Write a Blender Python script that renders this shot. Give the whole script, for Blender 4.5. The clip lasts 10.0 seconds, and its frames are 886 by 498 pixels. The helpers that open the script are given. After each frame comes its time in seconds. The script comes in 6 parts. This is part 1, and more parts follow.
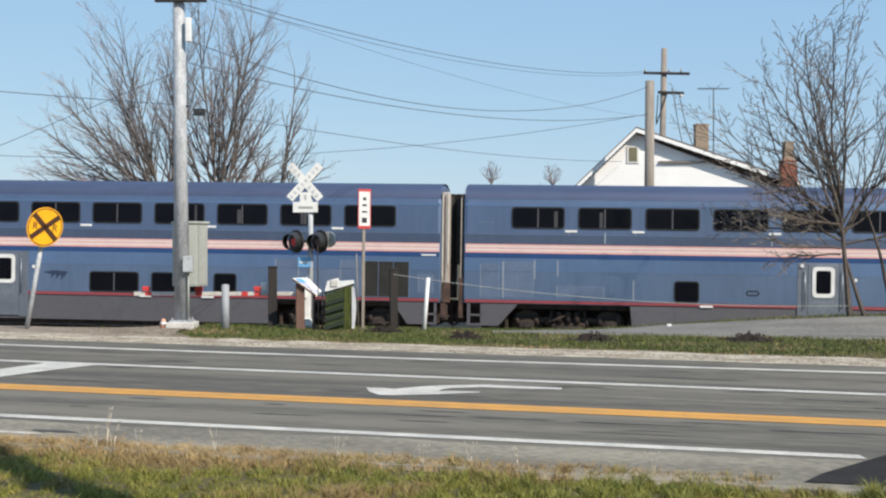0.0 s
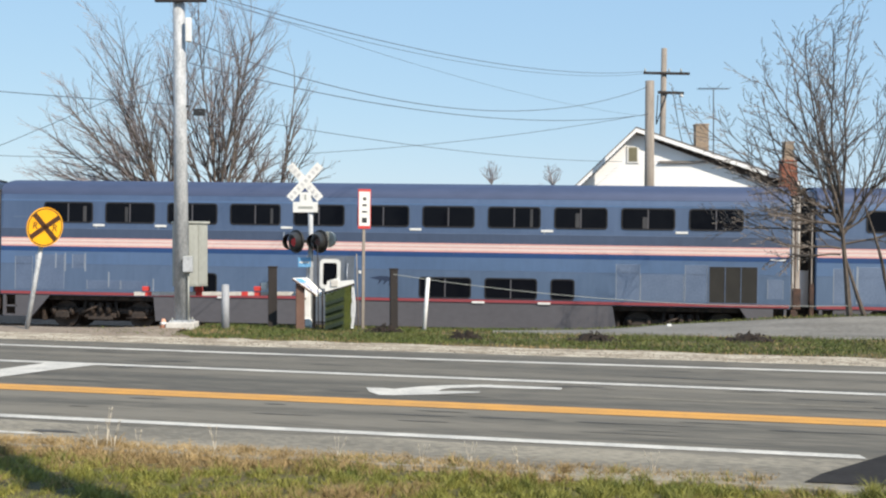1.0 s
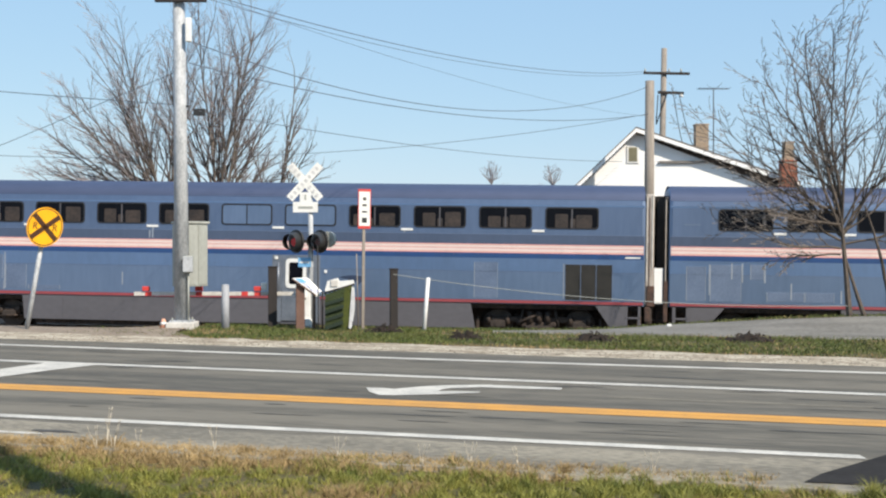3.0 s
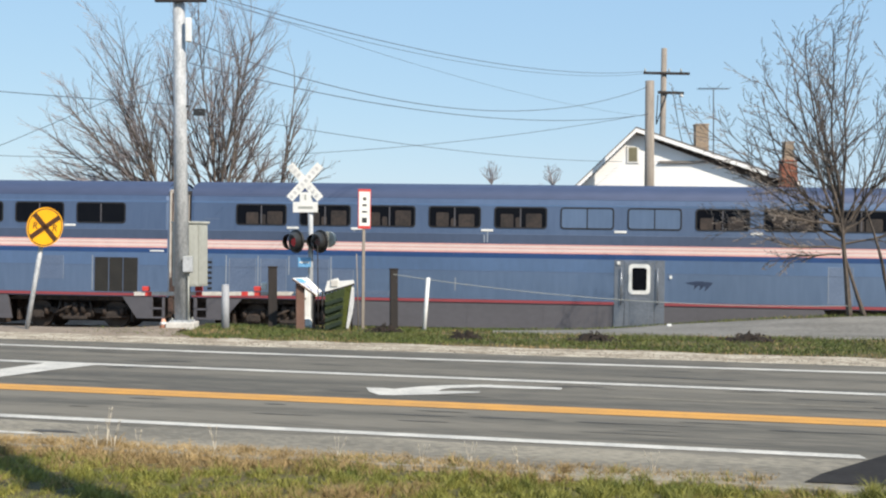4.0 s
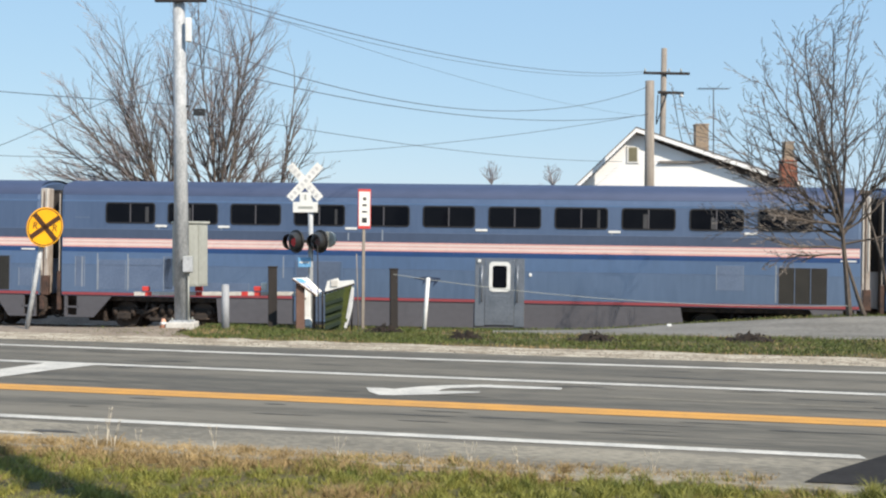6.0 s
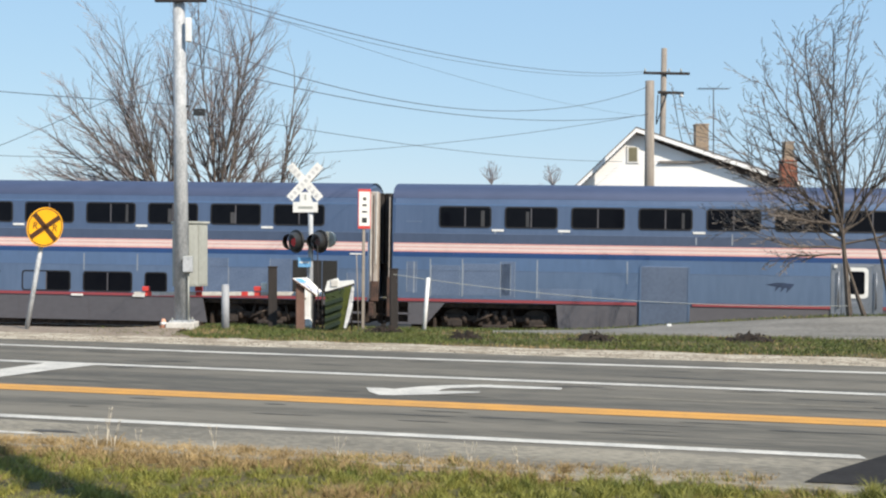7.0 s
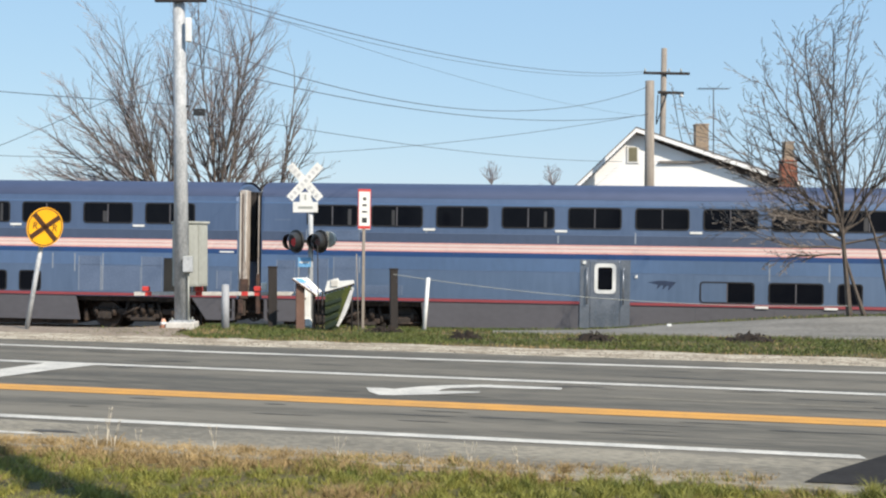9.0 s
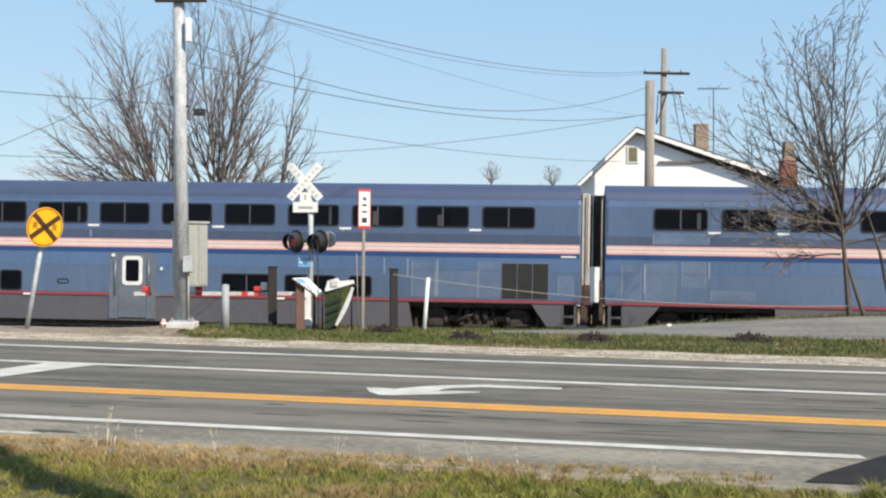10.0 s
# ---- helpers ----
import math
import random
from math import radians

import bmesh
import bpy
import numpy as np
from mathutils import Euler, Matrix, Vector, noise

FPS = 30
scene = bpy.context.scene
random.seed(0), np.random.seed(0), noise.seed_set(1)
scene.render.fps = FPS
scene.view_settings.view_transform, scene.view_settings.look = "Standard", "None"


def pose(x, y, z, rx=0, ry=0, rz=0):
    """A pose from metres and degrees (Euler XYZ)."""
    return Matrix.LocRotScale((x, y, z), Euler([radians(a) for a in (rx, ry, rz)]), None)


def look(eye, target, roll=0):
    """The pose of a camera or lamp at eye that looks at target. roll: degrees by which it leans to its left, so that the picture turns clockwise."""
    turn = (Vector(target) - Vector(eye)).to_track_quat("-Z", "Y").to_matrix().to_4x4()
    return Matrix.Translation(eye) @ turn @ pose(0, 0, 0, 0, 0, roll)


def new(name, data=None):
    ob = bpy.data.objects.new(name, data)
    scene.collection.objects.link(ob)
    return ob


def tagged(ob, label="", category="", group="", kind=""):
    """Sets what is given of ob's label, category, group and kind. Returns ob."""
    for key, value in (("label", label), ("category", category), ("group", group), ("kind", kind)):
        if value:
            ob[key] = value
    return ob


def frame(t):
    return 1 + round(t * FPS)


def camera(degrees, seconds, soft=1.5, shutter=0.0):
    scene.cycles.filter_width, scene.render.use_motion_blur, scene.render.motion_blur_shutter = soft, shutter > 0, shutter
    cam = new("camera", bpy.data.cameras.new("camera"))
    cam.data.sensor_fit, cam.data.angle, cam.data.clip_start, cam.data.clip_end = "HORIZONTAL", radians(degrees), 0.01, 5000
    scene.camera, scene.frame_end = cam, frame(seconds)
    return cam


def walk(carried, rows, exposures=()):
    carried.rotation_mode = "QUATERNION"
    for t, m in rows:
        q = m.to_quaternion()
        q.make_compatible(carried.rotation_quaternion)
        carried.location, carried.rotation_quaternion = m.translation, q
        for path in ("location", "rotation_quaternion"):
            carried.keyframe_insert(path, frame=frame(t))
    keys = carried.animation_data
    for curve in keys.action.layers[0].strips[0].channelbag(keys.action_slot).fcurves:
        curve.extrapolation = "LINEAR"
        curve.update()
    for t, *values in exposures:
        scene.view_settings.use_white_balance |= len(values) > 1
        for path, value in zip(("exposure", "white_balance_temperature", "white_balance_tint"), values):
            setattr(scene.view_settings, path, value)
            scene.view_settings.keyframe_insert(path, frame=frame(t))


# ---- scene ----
# x to the right, y away from the camera, z up. A road crosses the view, a railway runs behind it.
cam = camera(38.98, 10.0, soft=2.2)
EYE = 2.05
walk(cam, [(0.0, pose(0, 0, EYE, 90, 0, 0)), (10.0, pose(0, 0, EYE, 90, 0, 0))], exposures=((0.0, 0.15, 6330, 10), (0.25, 0.32, 6500, 10), (10.0, 0.32, 6500, 10)))

# ---- light ----
SUN_AZ, SUN_EL = 138.0, 41.0
world = bpy.data.worlds.new("world")
scene.world = world
world.use_nodes = True
wn = world.node_tree
sky = wn.nodes.new("ShaderNodeTexSky")
sky.sky_type, sky.sun_disc = "NISHITA", False
sky.sun_elevation, sky.sun_rotation = radians(SUN_EL), radians(SUN_AZ)
sky.air_density, sky.dust_density, sky.ozone_density = 1.0, 0.4, 2.0
haze = wn.nodes.new("ShaderNodeVectorMath")
haze.operation = "MULTIPLY_ADD"
haze.inputs[1].default_value = (0.50, 0.40, 0.20)
haze.inputs[2].default_value = (1.90, 3.45, 5.90)
wn.links.new(sky.outputs[0], haze.inputs[0])
wn.links.new(haze.outputs[0], wn.nodes["Background"].inputs[0])
wn.nodes["Background"].inputs[1].default_value = 0.10
sun_data = bpy.data.lights.new("sun", "SUN")
sun_data.energy, sun_data.angle, sun_data.color = 5.0, radians(0.53), (1.0, 0.895, 0.75)
sun = new("sun", sun_data)
az, el = radians(SUN_AZ), radians(SUN_EL)
sun.matrix_basis = look((60 * math.sin(az), 60 * math.cos(az), 60 * math.tan(el)), (0, 0, 0))


# ---- materials ----
def material(name, color, rough=0.7, metal=0.0, second=None, scale=3.0, detail=60.0, bump=0.15, amount=0.5,
             stretch=(1, 1, 1), turn=0.0, contrast=0.25, emit=None, strength=0.0, vary=0.0, coat=0.0, spec=0.5):
    """A procedural surface: two colours mixed by large stains and fine grain, with relief from the grain."""
    m = bpy.data.materials.new(name)
    m.use_nodes = True
    nt = m.node_tree
    b = nt.nodes["Principled BSDF"]
    link = nt.links.new
    tc = nt.nodes.new("ShaderNodeTexCoord")
    mp = nt.nodes.new("ShaderNodeMapping")
    mp.vector_type = "TEXTURE"
    mp.inputs["Scale"].default_value = [1 / c for c in stretch]
    mp.inputs["Rotation"].default_value = (0, 0, radians(turn))
    link(tc.outputs["Object"], mp.inputs["Vector"])
    big = nt.nodes.new("ShaderNodeTexNoise")
    big.inputs["Scale"].default_value, big.inputs["Detail"].default_value = scale, 5
    fine = nt.nodes.new("ShaderNodeTexNoise")
    fine.inputs["Scale"].default_value, fine.inputs["Detail"].default_value = detail, 3
    link(mp.outputs[0], big.inputs["Vector"])
    link(mp.outputs[0], fine.inputs["Vector"])
    add = nt.nodes.new("ShaderNodeMath")
    add.operation = "ADD"
    link(big.outputs[0], add.inputs[0])
    link(fine.outputs[0], add.inputs[1])
    ramp = nt.nodes.new("ShaderNodeMapRange")
    ramp.inputs["From Min"].default_value, ramp.inputs["From Max"].default_value = 1 - contrast, 1 + contrast
    ramp.inputs["To Max"].default_value = amount * 2
    link(add.outputs[0], ramp.inputs["Value"])
    mix = nt.nodes.new("ShaderNodeMix")
    mix.data_type = "RGBA"
    link(ramp.outputs[0], mix.inputs["Factor"])
    two = second or tuple(c * 0.7 for c in color)
    mix.inputs["A"].default_value, mix.inputs["B"].default_value = (*color, 1), (*two, 1)
    out = mix.outputs["Result"]
    if vary:
        info = nt.nodes.new("ShaderNodeObjectInfo")
        geo = nt.nodes.new("ShaderNodeNewGeometry")
        sm = nt.nodes.new("ShaderNodeMath")
        sm.operation = "ADD"
        link(info.outputs["Random"], sm.inputs[0])
        link(geo.outputs["Random Per Island"], sm.inputs[1])
        mr = nt.nodes.new("ShaderNodeMapRange")
        mr.inputs["From Max"].default_value = 2
        mr.inputs["To Min"].default_value, mr.inputs["To Max"].default_value = 1 - vary, 1 + vary
        link(sm.outputs[0], mr.inputs["Value"])
        hsv = nt.nodes.new("ShaderNodeHueSaturation")
        link(out, hsv.inputs["Color"])
        link(mr.outputs[0], hsv.inputs["Value"])
        out = hsv.outputs[0]
    link(out, b.inputs["Base Color"])
    b.inputs["Roughness"].default_value, b.inputs["Metallic"].default_value = rough, metal
    b.inputs["Specular IOR Level"].default_value = spec
    b.inputs["Coat Weight"].default_value = coat
    if bump:
        bp = nt.nodes.new("ShaderNodeBump")
        bp.inputs["Strength"].default_value, bp.inputs["Distance"].default_value = bump, 0.02
        link(add.outputs[0], bp.inputs["Height"])
        link(bp.outputs[0], b.inputs["Normal"])
    if emit:
        b.inputs["Emission Color"].default_value, b.inputs["Emission Strength"].default_value = (*emit, 1), strength
    return m


M_BODY = material("brushed_car_metal", (0.178, 0.240, 0.365), 0.46, 0.8, (0.143, 0.197, 0.305), 1.2, 9, 0.0, 0.5, (0.7, 1, 0.12), contrast=0.35)
# car side tones with the mirrored sky and ground put into the colour
M_SKYBAND = material("reflected_sky_band", (0.218, 0.318, 0.510), 0.30, 0.8, (0.192, 0.275, 0.428), 1.2, 9, 0.0, 0.5, (0.7, 1, 0.2), contrast=0.35)
M_BELT = material("dull_reflection_belt", (0.145, 0.18, 0.262), 0.4, 0.75, (0.122, 0.153, 0.225), 1.2, 9, 0.0, 0.5, (0.7, 1, 0.2), contrast=0.35, vary=0.06)
M_LOWER = material("lower_side_tone", (0.216, 0.290, 0.425), 0.36, 0.75, (0.178, 0.244, 0.362), 1.2, 9, 0.0, 0.5, (0.7, 1, 0.12), contrast=0.3, vary=0.08)
M_LETTER = material("worn_grey_lettering", (0.45, 0.45, 0.45), 0.6, 0, (0.58, 0.58, 0.58), 6, 40, 0)
M_ROOF = material("car_roof_paint", (0.074, 0.097, 0.172), 0.62, 0.4, (0.058, 0.078, 0.14), 0.5, 4, 0.0, 0.5, (0.4, 1, 1), contrast=0.4)
M_SKIRT = material("dusty_skirt_metal", (0.128, 0.124, 0.138), 0.6, 0.3, (0.100, 0.096, 0.107), 0.7, 9, 0.0, 0.5, (0.5, 1, 0.8), contrast=0.4)
M_PANEL = material("grey_access_panel", (0.25, 0.31, 0.43), 0.45, 0.75, (0.18, 0.23, 0.33), 1.2, 18, 0.02)
M_DOOR = material("unpainted_door_metal", (0.30, 0.32, 0.36), 0.4, 0.7, (0.20, 0.22, 0.25), 2.0, 25, 0.02)
M_SRED = material("red_stripe", (0.29, 0.055, 0.065), 0.5, 0, (0.23, 0.05, 0.06), 2, 30, 0)
M_SPINK = material("faded_red_stripe", (0.74, 0.38, 0.34), 0.45, 0, (0.66, 0.33, 0.30), 2, 30, 0)
M_SWHITE = material("white_stripe", (0.72, 0.60, 0.56), 0.45, 0, (0.66, 0.53, 0.50), 2, 30, 0)
M_SBLUE = material("blue_stripe", (0.02, 0.062, 0.19), 0.4, 0, (0.02, 0.055, 0.15), 2, 30, 0)
M_GLASS = material("tinted_window_glass", (0.004, 0.005, 0.008), 0.05, 0, (0.006, 0.007, 0.010), 0.6, 3, 0, spec=0.06)
# brown and grey colours for reflections painted on the window glass
M_PANEBROWN = material("brown_glass_reflection", (0.050, 0.036, 0.029), 0.5, 0, (0.020, 0.015, 0.013), 3, 12, 0, vary=0.35)
M_PANEGREY = material("grey_glass_reflection", (0.06, 0.058, 0.06), 0.5, 0, (0.03, 0.03, 0.033), 3, 14, 0, 0.5, (6, 1, 0.4), vary=0.3)
M_RUST = material("rusty_end_iron", (0.10, 0.055, 0.04), 0.8, 0.1, (0.03, 0.022, 0.02), 3, 14, 0.2)
M_DUSTIRON = material("dusty_iron", (0.055, 0.043, 0.036), 0.85, 0.1, (0.03, 0.024, 0.022), 3, 14, 0.2)
M_EMBLEM = material("dark_emblem_paint", (0.045, 0.065, 0.12), 0.45, 0.3, None, 3, 30, 0)
M_APRON = material("brown_gravel", (0.29, 0.235, 0.175), 0.95, 0, (0.15, 0.11, 0.08), 1.3, 18, 0.7, 0.5)
M_DIRT = material("brown_dirt", (0.34, 0.225, 0.155), 0.95, 0, (0.20, 0.13, 0.09), 1.5, 14, 0.5)
M_GASKET = material("black_gasket", (0.015, 0.015, 0.018), 0.6, 0, None, 8, 60, 0)
M_WHITE = material("white_paint", (0.78, 0.78, 0.76), 0.5, 0, (0.62, 0.62, 0.60), 3, 40, 0.03)
M_HATCH = material("grey_baggage_door_metal", (0.20, 0.245, 0.335), 0.4, 0.7, (0.165, 0.20, 0.275), 1.5, 10, 0.0)
M_STRIP = material("joint_metal_with_glint", (0.46, 0.49, 0.54), 0.4, 0.6, (0.36, 0.39, 0.44), 2, 15, 0.0)
M_ORANGE = material("faded_orange_plastic", (0.62, 0.33, 0.23), 0.6, 0, (0.55, 0.29, 0.20), 4, 30, 0.02)
M_LOUVER = material("brown_louver", (0.048, 0.044, 0.038), 0.6, 0.2, (0.028, 0.026, 0.023), 2, 25, 0.05)
M_BOGIE = material("greasy_iron", (0.022, 0.019, 0.018), 0.75, 0.3, (0.085, 0.06, 0.047), 3, 12, 0.2)
M_WHEEL = material("worn_wheel_steel", (0.09, 0.07, 0.06), 0.5, 0.6, (0.05, 0.04, 0.035), 4, 40, 0.05)
M_DIAPH = material("weathered_diaphragm", (0.47, 0.43, 0.39), 0.7, 0, (0.25, 0.20, 0.165), 1.5, 9, 0.05, 0.5, (1.5, 1, 0.3), contrast=0.3)
M_RUBBER = material("black_rubber", (0.02, 0.02, 0.02), 0.7, 0, (0.05, 0.04, 0.035), 3, 20, 0.1)
M_ASPHALT = material("worn_asphalt", (0.165, 0.146, 0.112), 0.9, 0, (0.071, 0.064, 0.050), 1.0, 22, 0.3, 0.5, (0.08, 1.3, 1), turn=-13.8, contrast=0.16)
M_DARKASPH = material("fresh_asphalt", (0.020, 0.019, 0.019), 1.0, 0, (0.038, 0.036, 0.035), 1.0, 30, 0.5, 0.5, (0.4, 1.5, 1), turn=-13.8, spec=0.1)
M_TAR = material("dark_tar", (0.05, 0.047, 0.043), 0.85, 0, (0.075, 0.07, 0.063), 3, 30, 0.1)
M_LOT = material("grey_lot_asphalt", (0.20, 0.19, 0.17), 0.9, 0, (0.12, 0.113, 0.10), 1.2, 20, 0.4, 0.5, (0.4, 1.5, 1), contrast=0.15)
M_SHOULDER = material("dusty_shoulder", (0.30, 0.265, 0.20), 0.95, 0, (0.135, 0.121, 0.094), 0.8, 26, 0.5, 0.5, (0.35, 1, 1), turn=-13.8, contrast=0.18)
M_GRAVEL = material("pale_gravel", (0.50, 0.44, 0.34), 0.95, 0, (0.20, 0.155, 0.105), 1.6, 11, 0.6, 0.5, (0.6, 1.2, 1), contrast=0.17)
M_STONE = material("pale_loose_stone", (0.36, 0.32, 0.25), 0.95, 0, (0.16, 0.14, 0.11), 4, 20, 0, vary=0.45)
M_LINE = material("worn_white_marking", (0.60, 0.565, 0.495), 0.7, 0, (0.34, 0.325, 0.29), 2.0, 30, 0.1, 0.4, contrast=0.18)
M_YELLOW = material("yellow_marking", (0.64, 0.31, 0.05), 0.7, 0, (0.44, 0.23, 0.06), 2.0, 40, 0.1, 0.45)
M_EARTH = material("winter_turf", (0.052, 0.044, 0.012), 0.95, 0, (0.10, 0.076, 0.03), 0.7, 14, 0.6, 0.5)
M_SOIL = material("dark_soil", (0.020, 0.013, 0.009), 0.95, 0, (0.014, 0.010, 0.007), 5, 30, 0.8)
M_BALLAST = material("track_ballast", (0.13, 0.095, 0.07), 0.95, 0, (0.055, 0.042, 0.034), 3, 16, 0.9)
M_GREEN = material("green_grass_blade", (0.105, 0.128, 0.016), 0.7, 0, (0.30, 0.275, 0.055), 1.0, 8, 0, 0.5, vary=0.55)
M_MOWN = material("mown_grass_blade", (0.055, 0.088, 0.013), 0.7, 0, (0.125, 0.135, 0.027), 1.0, 8, 0, 0.5, vary=0.55)
M_STRAW = material("dry_grass_blade", (0.40, 0.285, 0.13), 0.8, 0, (0.22, 0.15, 0.065), 1.0, 8, 0, 0.5, vary=0.3)
M_STALK = material("bleached_stalk", (0.58, 0.52, 0.42), 0.8, 0, (0.44, 0.38, 0.29), 3, 30, 0)
M_BARK = material("grey_brown_bark", (0.15, 0.125, 0.105), 0.9, 0, (0.085, 0.07, 0.06), 3, 25, 0.4, 0.5, (1, 1, 0.3))
M_TWIG = material("thin_twig_bark", (0.36, 0.33, 0.335), 0.9, 0, (0.24, 0.215, 0.22), 2, 12, 0)
M_BARKWARM = material("rough_brown_bark", (0.125, 0.10, 0.082), 0.9, 0, (0.052, 0.042, 0.035), 3, 25, 0.4, 0.5, (1, 1, 0.3))
M_TWIGWARM = material("grey_brown_twig_bark", (0.27, 0.235, 0.205), 0.9, 0, (0.12, 0.10, 0.088), 2, 12, 0)
M_POLE = material("pale_galvanised_pole", (0.47, 0.485, 0.50), 0.65, 0.05, (0.31, 0.325, 0.34), 3, 16, 0.05, 0.5, (2, 2, 0.8), contrast=0.16)
M_GALV = material("grey_galvanised_steel", (0.34, 0.35, 0.37), 0.7, 0.05, (0.25, 0.26, 0.28), 2, 20, 0.05, 0.5, (2, 2, 0.5))
M_GREYMETAL = material("grey_sheet_metal", (0.40, 0.41, 0.38), 0.55, 0.2, (0.31, 0.32, 0.29), 1.5, 20, 0.04, 0.6, (3, 3, 0.4))
M_OLDWOOD = material("weathered_pole_wood", (0.31, 0.275, 0.24), 0.9, 0, (0.18, 0.155, 0.13), 2, 30, 0.3, 0.5, (3, 3, 0.3))
M_DARKWOOD = material("creosoted_wood", (0.030, 0.024, 0.022), 0.85, 0, (0.018, 0.015, 0.014), 3, 30, 0.3, 0.5, (3, 3, 0.4))
M_BROWNWOOD = material("brown_stained_wood", (0.17, 0.095, 0.07), 0.8, 0, (0.11, 0.06, 0.045), 3, 30, 0.2)
M_CONCRETE = material("pale_concrete", (0.62, 0.60, 0.56), 0.9, 0, (0.45, 0.43, 0.40), 3, 30, 0.2)
M_SIGNYEL = material("yellow_sign_sheet", (0.90, 0.46, 0.012), 0.45, 0, (0.86, 0.37, 0.010), 3, 40, 0.01)
M_CROSS = material("faded_black_sheet", (0.05, 0.022, 0.012), 0.5, 0, (0.08, 0.035, 0.015), 4, 30, 0)
M_BLACK = material("black_paint", (0.018, 0.018, 0.018), 0.5, 0, (0.03, 0.03, 0.03), 4, 40, 0.02)
M_RED = material("red_paint", (0.62, 0.05, 0.04), 0.5, 0, (0.45, 0.04, 0.035), 4, 40, 0.02)
M_REDLENS = material("red_lens", (0.16, 0.01, 0.012), 0.2, 0, None, 5, 40, 0, emit=(1.0, 0.03, 0.05), strength=0.10)
M_REDDARK = material("unlit_red_lens", (0.10, 0.008, 0.01), 0.2, 0, None, 5, 40, 0)
M_PRINT = material("faded_print", (0.36, 0.38, 0.52), 0.6, 0, (0.52, 0.52, 0.58), 3, 20, 0.01)
M_BLUE = material("blue_sign_sheet", (0.17, 0.42, 0.72), 0.45, 0, None, 3, 40, 0.01)
M_CLOTH = material("green_cloth", (0.065, 0.09, 0.028), 0.85, 0, (0.04, 0.06, 0.022), 5, 20, 0.2, 0.5, (0.15, 1, 2.2), contrast=0.15)
M_CLOTHPALE = material("yellow_green_cloth", (0.105, 0.122, 0.018), 0.85, 0, (0.06, 0.08, 0.018), 5, 20, 0.2)
M_CLOTHDARK = material("dark_green_bar_cloth", (0.018, 0.032, 0.018), 0.85, 0, None, 5, 20, 0.1)
M_SIDING = material("white_siding", (0.87, 0.87, 0.86), 0.6, 0, (0.80, 0.80, 0.79), 1, 20, 0.03)
M_SHINGLE = material("brown_shingle", (0.20, 0.16, 0.13), 0.9, 0, (0.12, 0.10, 0.085), 2, 20, 0.4)
M_SOFFIT = material("grey_soffit_board", (0.22, 0.20, 0.19), 0.8, 0, (0.15, 0.14, 0.13), 2, 20, 0.1)
M_EAVEBAND = material("dark_brown_band", (0.085, 0.065, 0.055), 0.85, 0, (0.05, 0.04, 0.034), 2, 20, 0.1)
M_BRICK = material("red_brick", (0.36, 0.13, 0.075), 0.9, 0, (0.25, 0.09, 0.055), 3, 25, 0.2, vary=0.25)
M_TANBRICK = material("tan_brick", (0.42, 0.33, 0.24), 0.9, 0, (0.29, 0.22, 0.16), 3, 25, 0.2, vary=0.25)
M_MORTAR = material("mortar", (0.42, 0.38, 0.33), 0.95, 0, None, 5, 40, 0.2)
M_VENT = material("olive_vent_paint", (0.26, 0.24, 0.15), 0.7, 0, None, 4, 30, 0.05)
M_WIRE = material("overhead_wire", (0.10, 0.11, 0.13), 0.6, 0.2, None, 5, 30, 0)
M_STEEL = material("rail_steel", (0.30, 0.26, 0.23), 0.35, 0.8, (0.16, 0.09, 0.06), 2, 20, 0.05)


# ---- building blocks ----
def box(bm, x0, x1, y0, y1, z0, z1, bevel=0.0):
    vs = [bm.verts.new(c) for c in ((x0, y0, z0), (x1, y0, z0), (x1, y1, z0), (x0, y1, z0),
                                    (x0, y0, z1), (x1, y0, z1), (x1, y1, z1), (x0, y1, z1))]
    fs = [bm.faces.new([vs[i] for i in q]) for q in ((0, 3, 2, 1), (4, 5, 6, 7), (0, 1, 5, 4), (1, 2, 6, 5), (2, 3, 7, 6), (3, 0, 4, 7))]
    if bevel:
        es = list({e for f in fs for e in f.edges})
        bmesh.ops.bevel(bm, geom=es, offset=bevel, segments=2, affect="EDGES", profile=0.5)
    return vs


def rod(bm, a, b, r0, r1=None, n=12, caps=True):
    a, b = Vector(a), Vector(b)
    r1 = r0 if r1 is None else r1
    q = (b - a).to_track_quat("Z", "Y")
    rings = []
    for c, r in ((a, r0), (b, r1)):
        rings.append([bm.verts.new(c + q @ Vector((r * math.cos(2 * math.pi * i / n), r * math.sin(2 * math.pi * i / n), 0))) for i in range(n)])
    for i in range(n):
        f = bm.faces.new((rings[0][i], rings[0][(i + 1) % n], rings[1][(i + 1) % n], rings[1][i]))
        f.smooth = True
    if caps:
        bm.faces.new(rings[0][::-1])
        bm.faces.new(rings[1])


def prism(bm, outline, y0, y1):
    """A solid from an outline in x and z, running from y0 to y1."""
    a = [bm.verts.new((x, y0, z)) for x, z in outline]
    b = [bm.verts.new((x, y1, z)) for x, z in outline]
    n = len(outline)
    for i in range(n):
        bm.faces.new((a[i], a[(i + 1) % n], b[(i + 1) % n], b[i]))
    bm.faces.new(a[::-1])
    bm.faces.new(b)
    bmesh.ops.recalc_face_normals(bm, faces=bm.faces[:])


def rounded(x0, x1, z0, z1, r, n=4):
    pts = []
    for cx, cz, s in ((x1 - r, z1 - r, 0), (x0 + r, z1 - r, 90), (x0 + r, z0 + r, 180), (x1 - r, z0 + r, 270)):
        for i in range(n + 1):
            a = radians(s + 90 * i / n)
            pts.append((cx + r * math.cos(a), cz + r * math.sin(a)))
    return pts


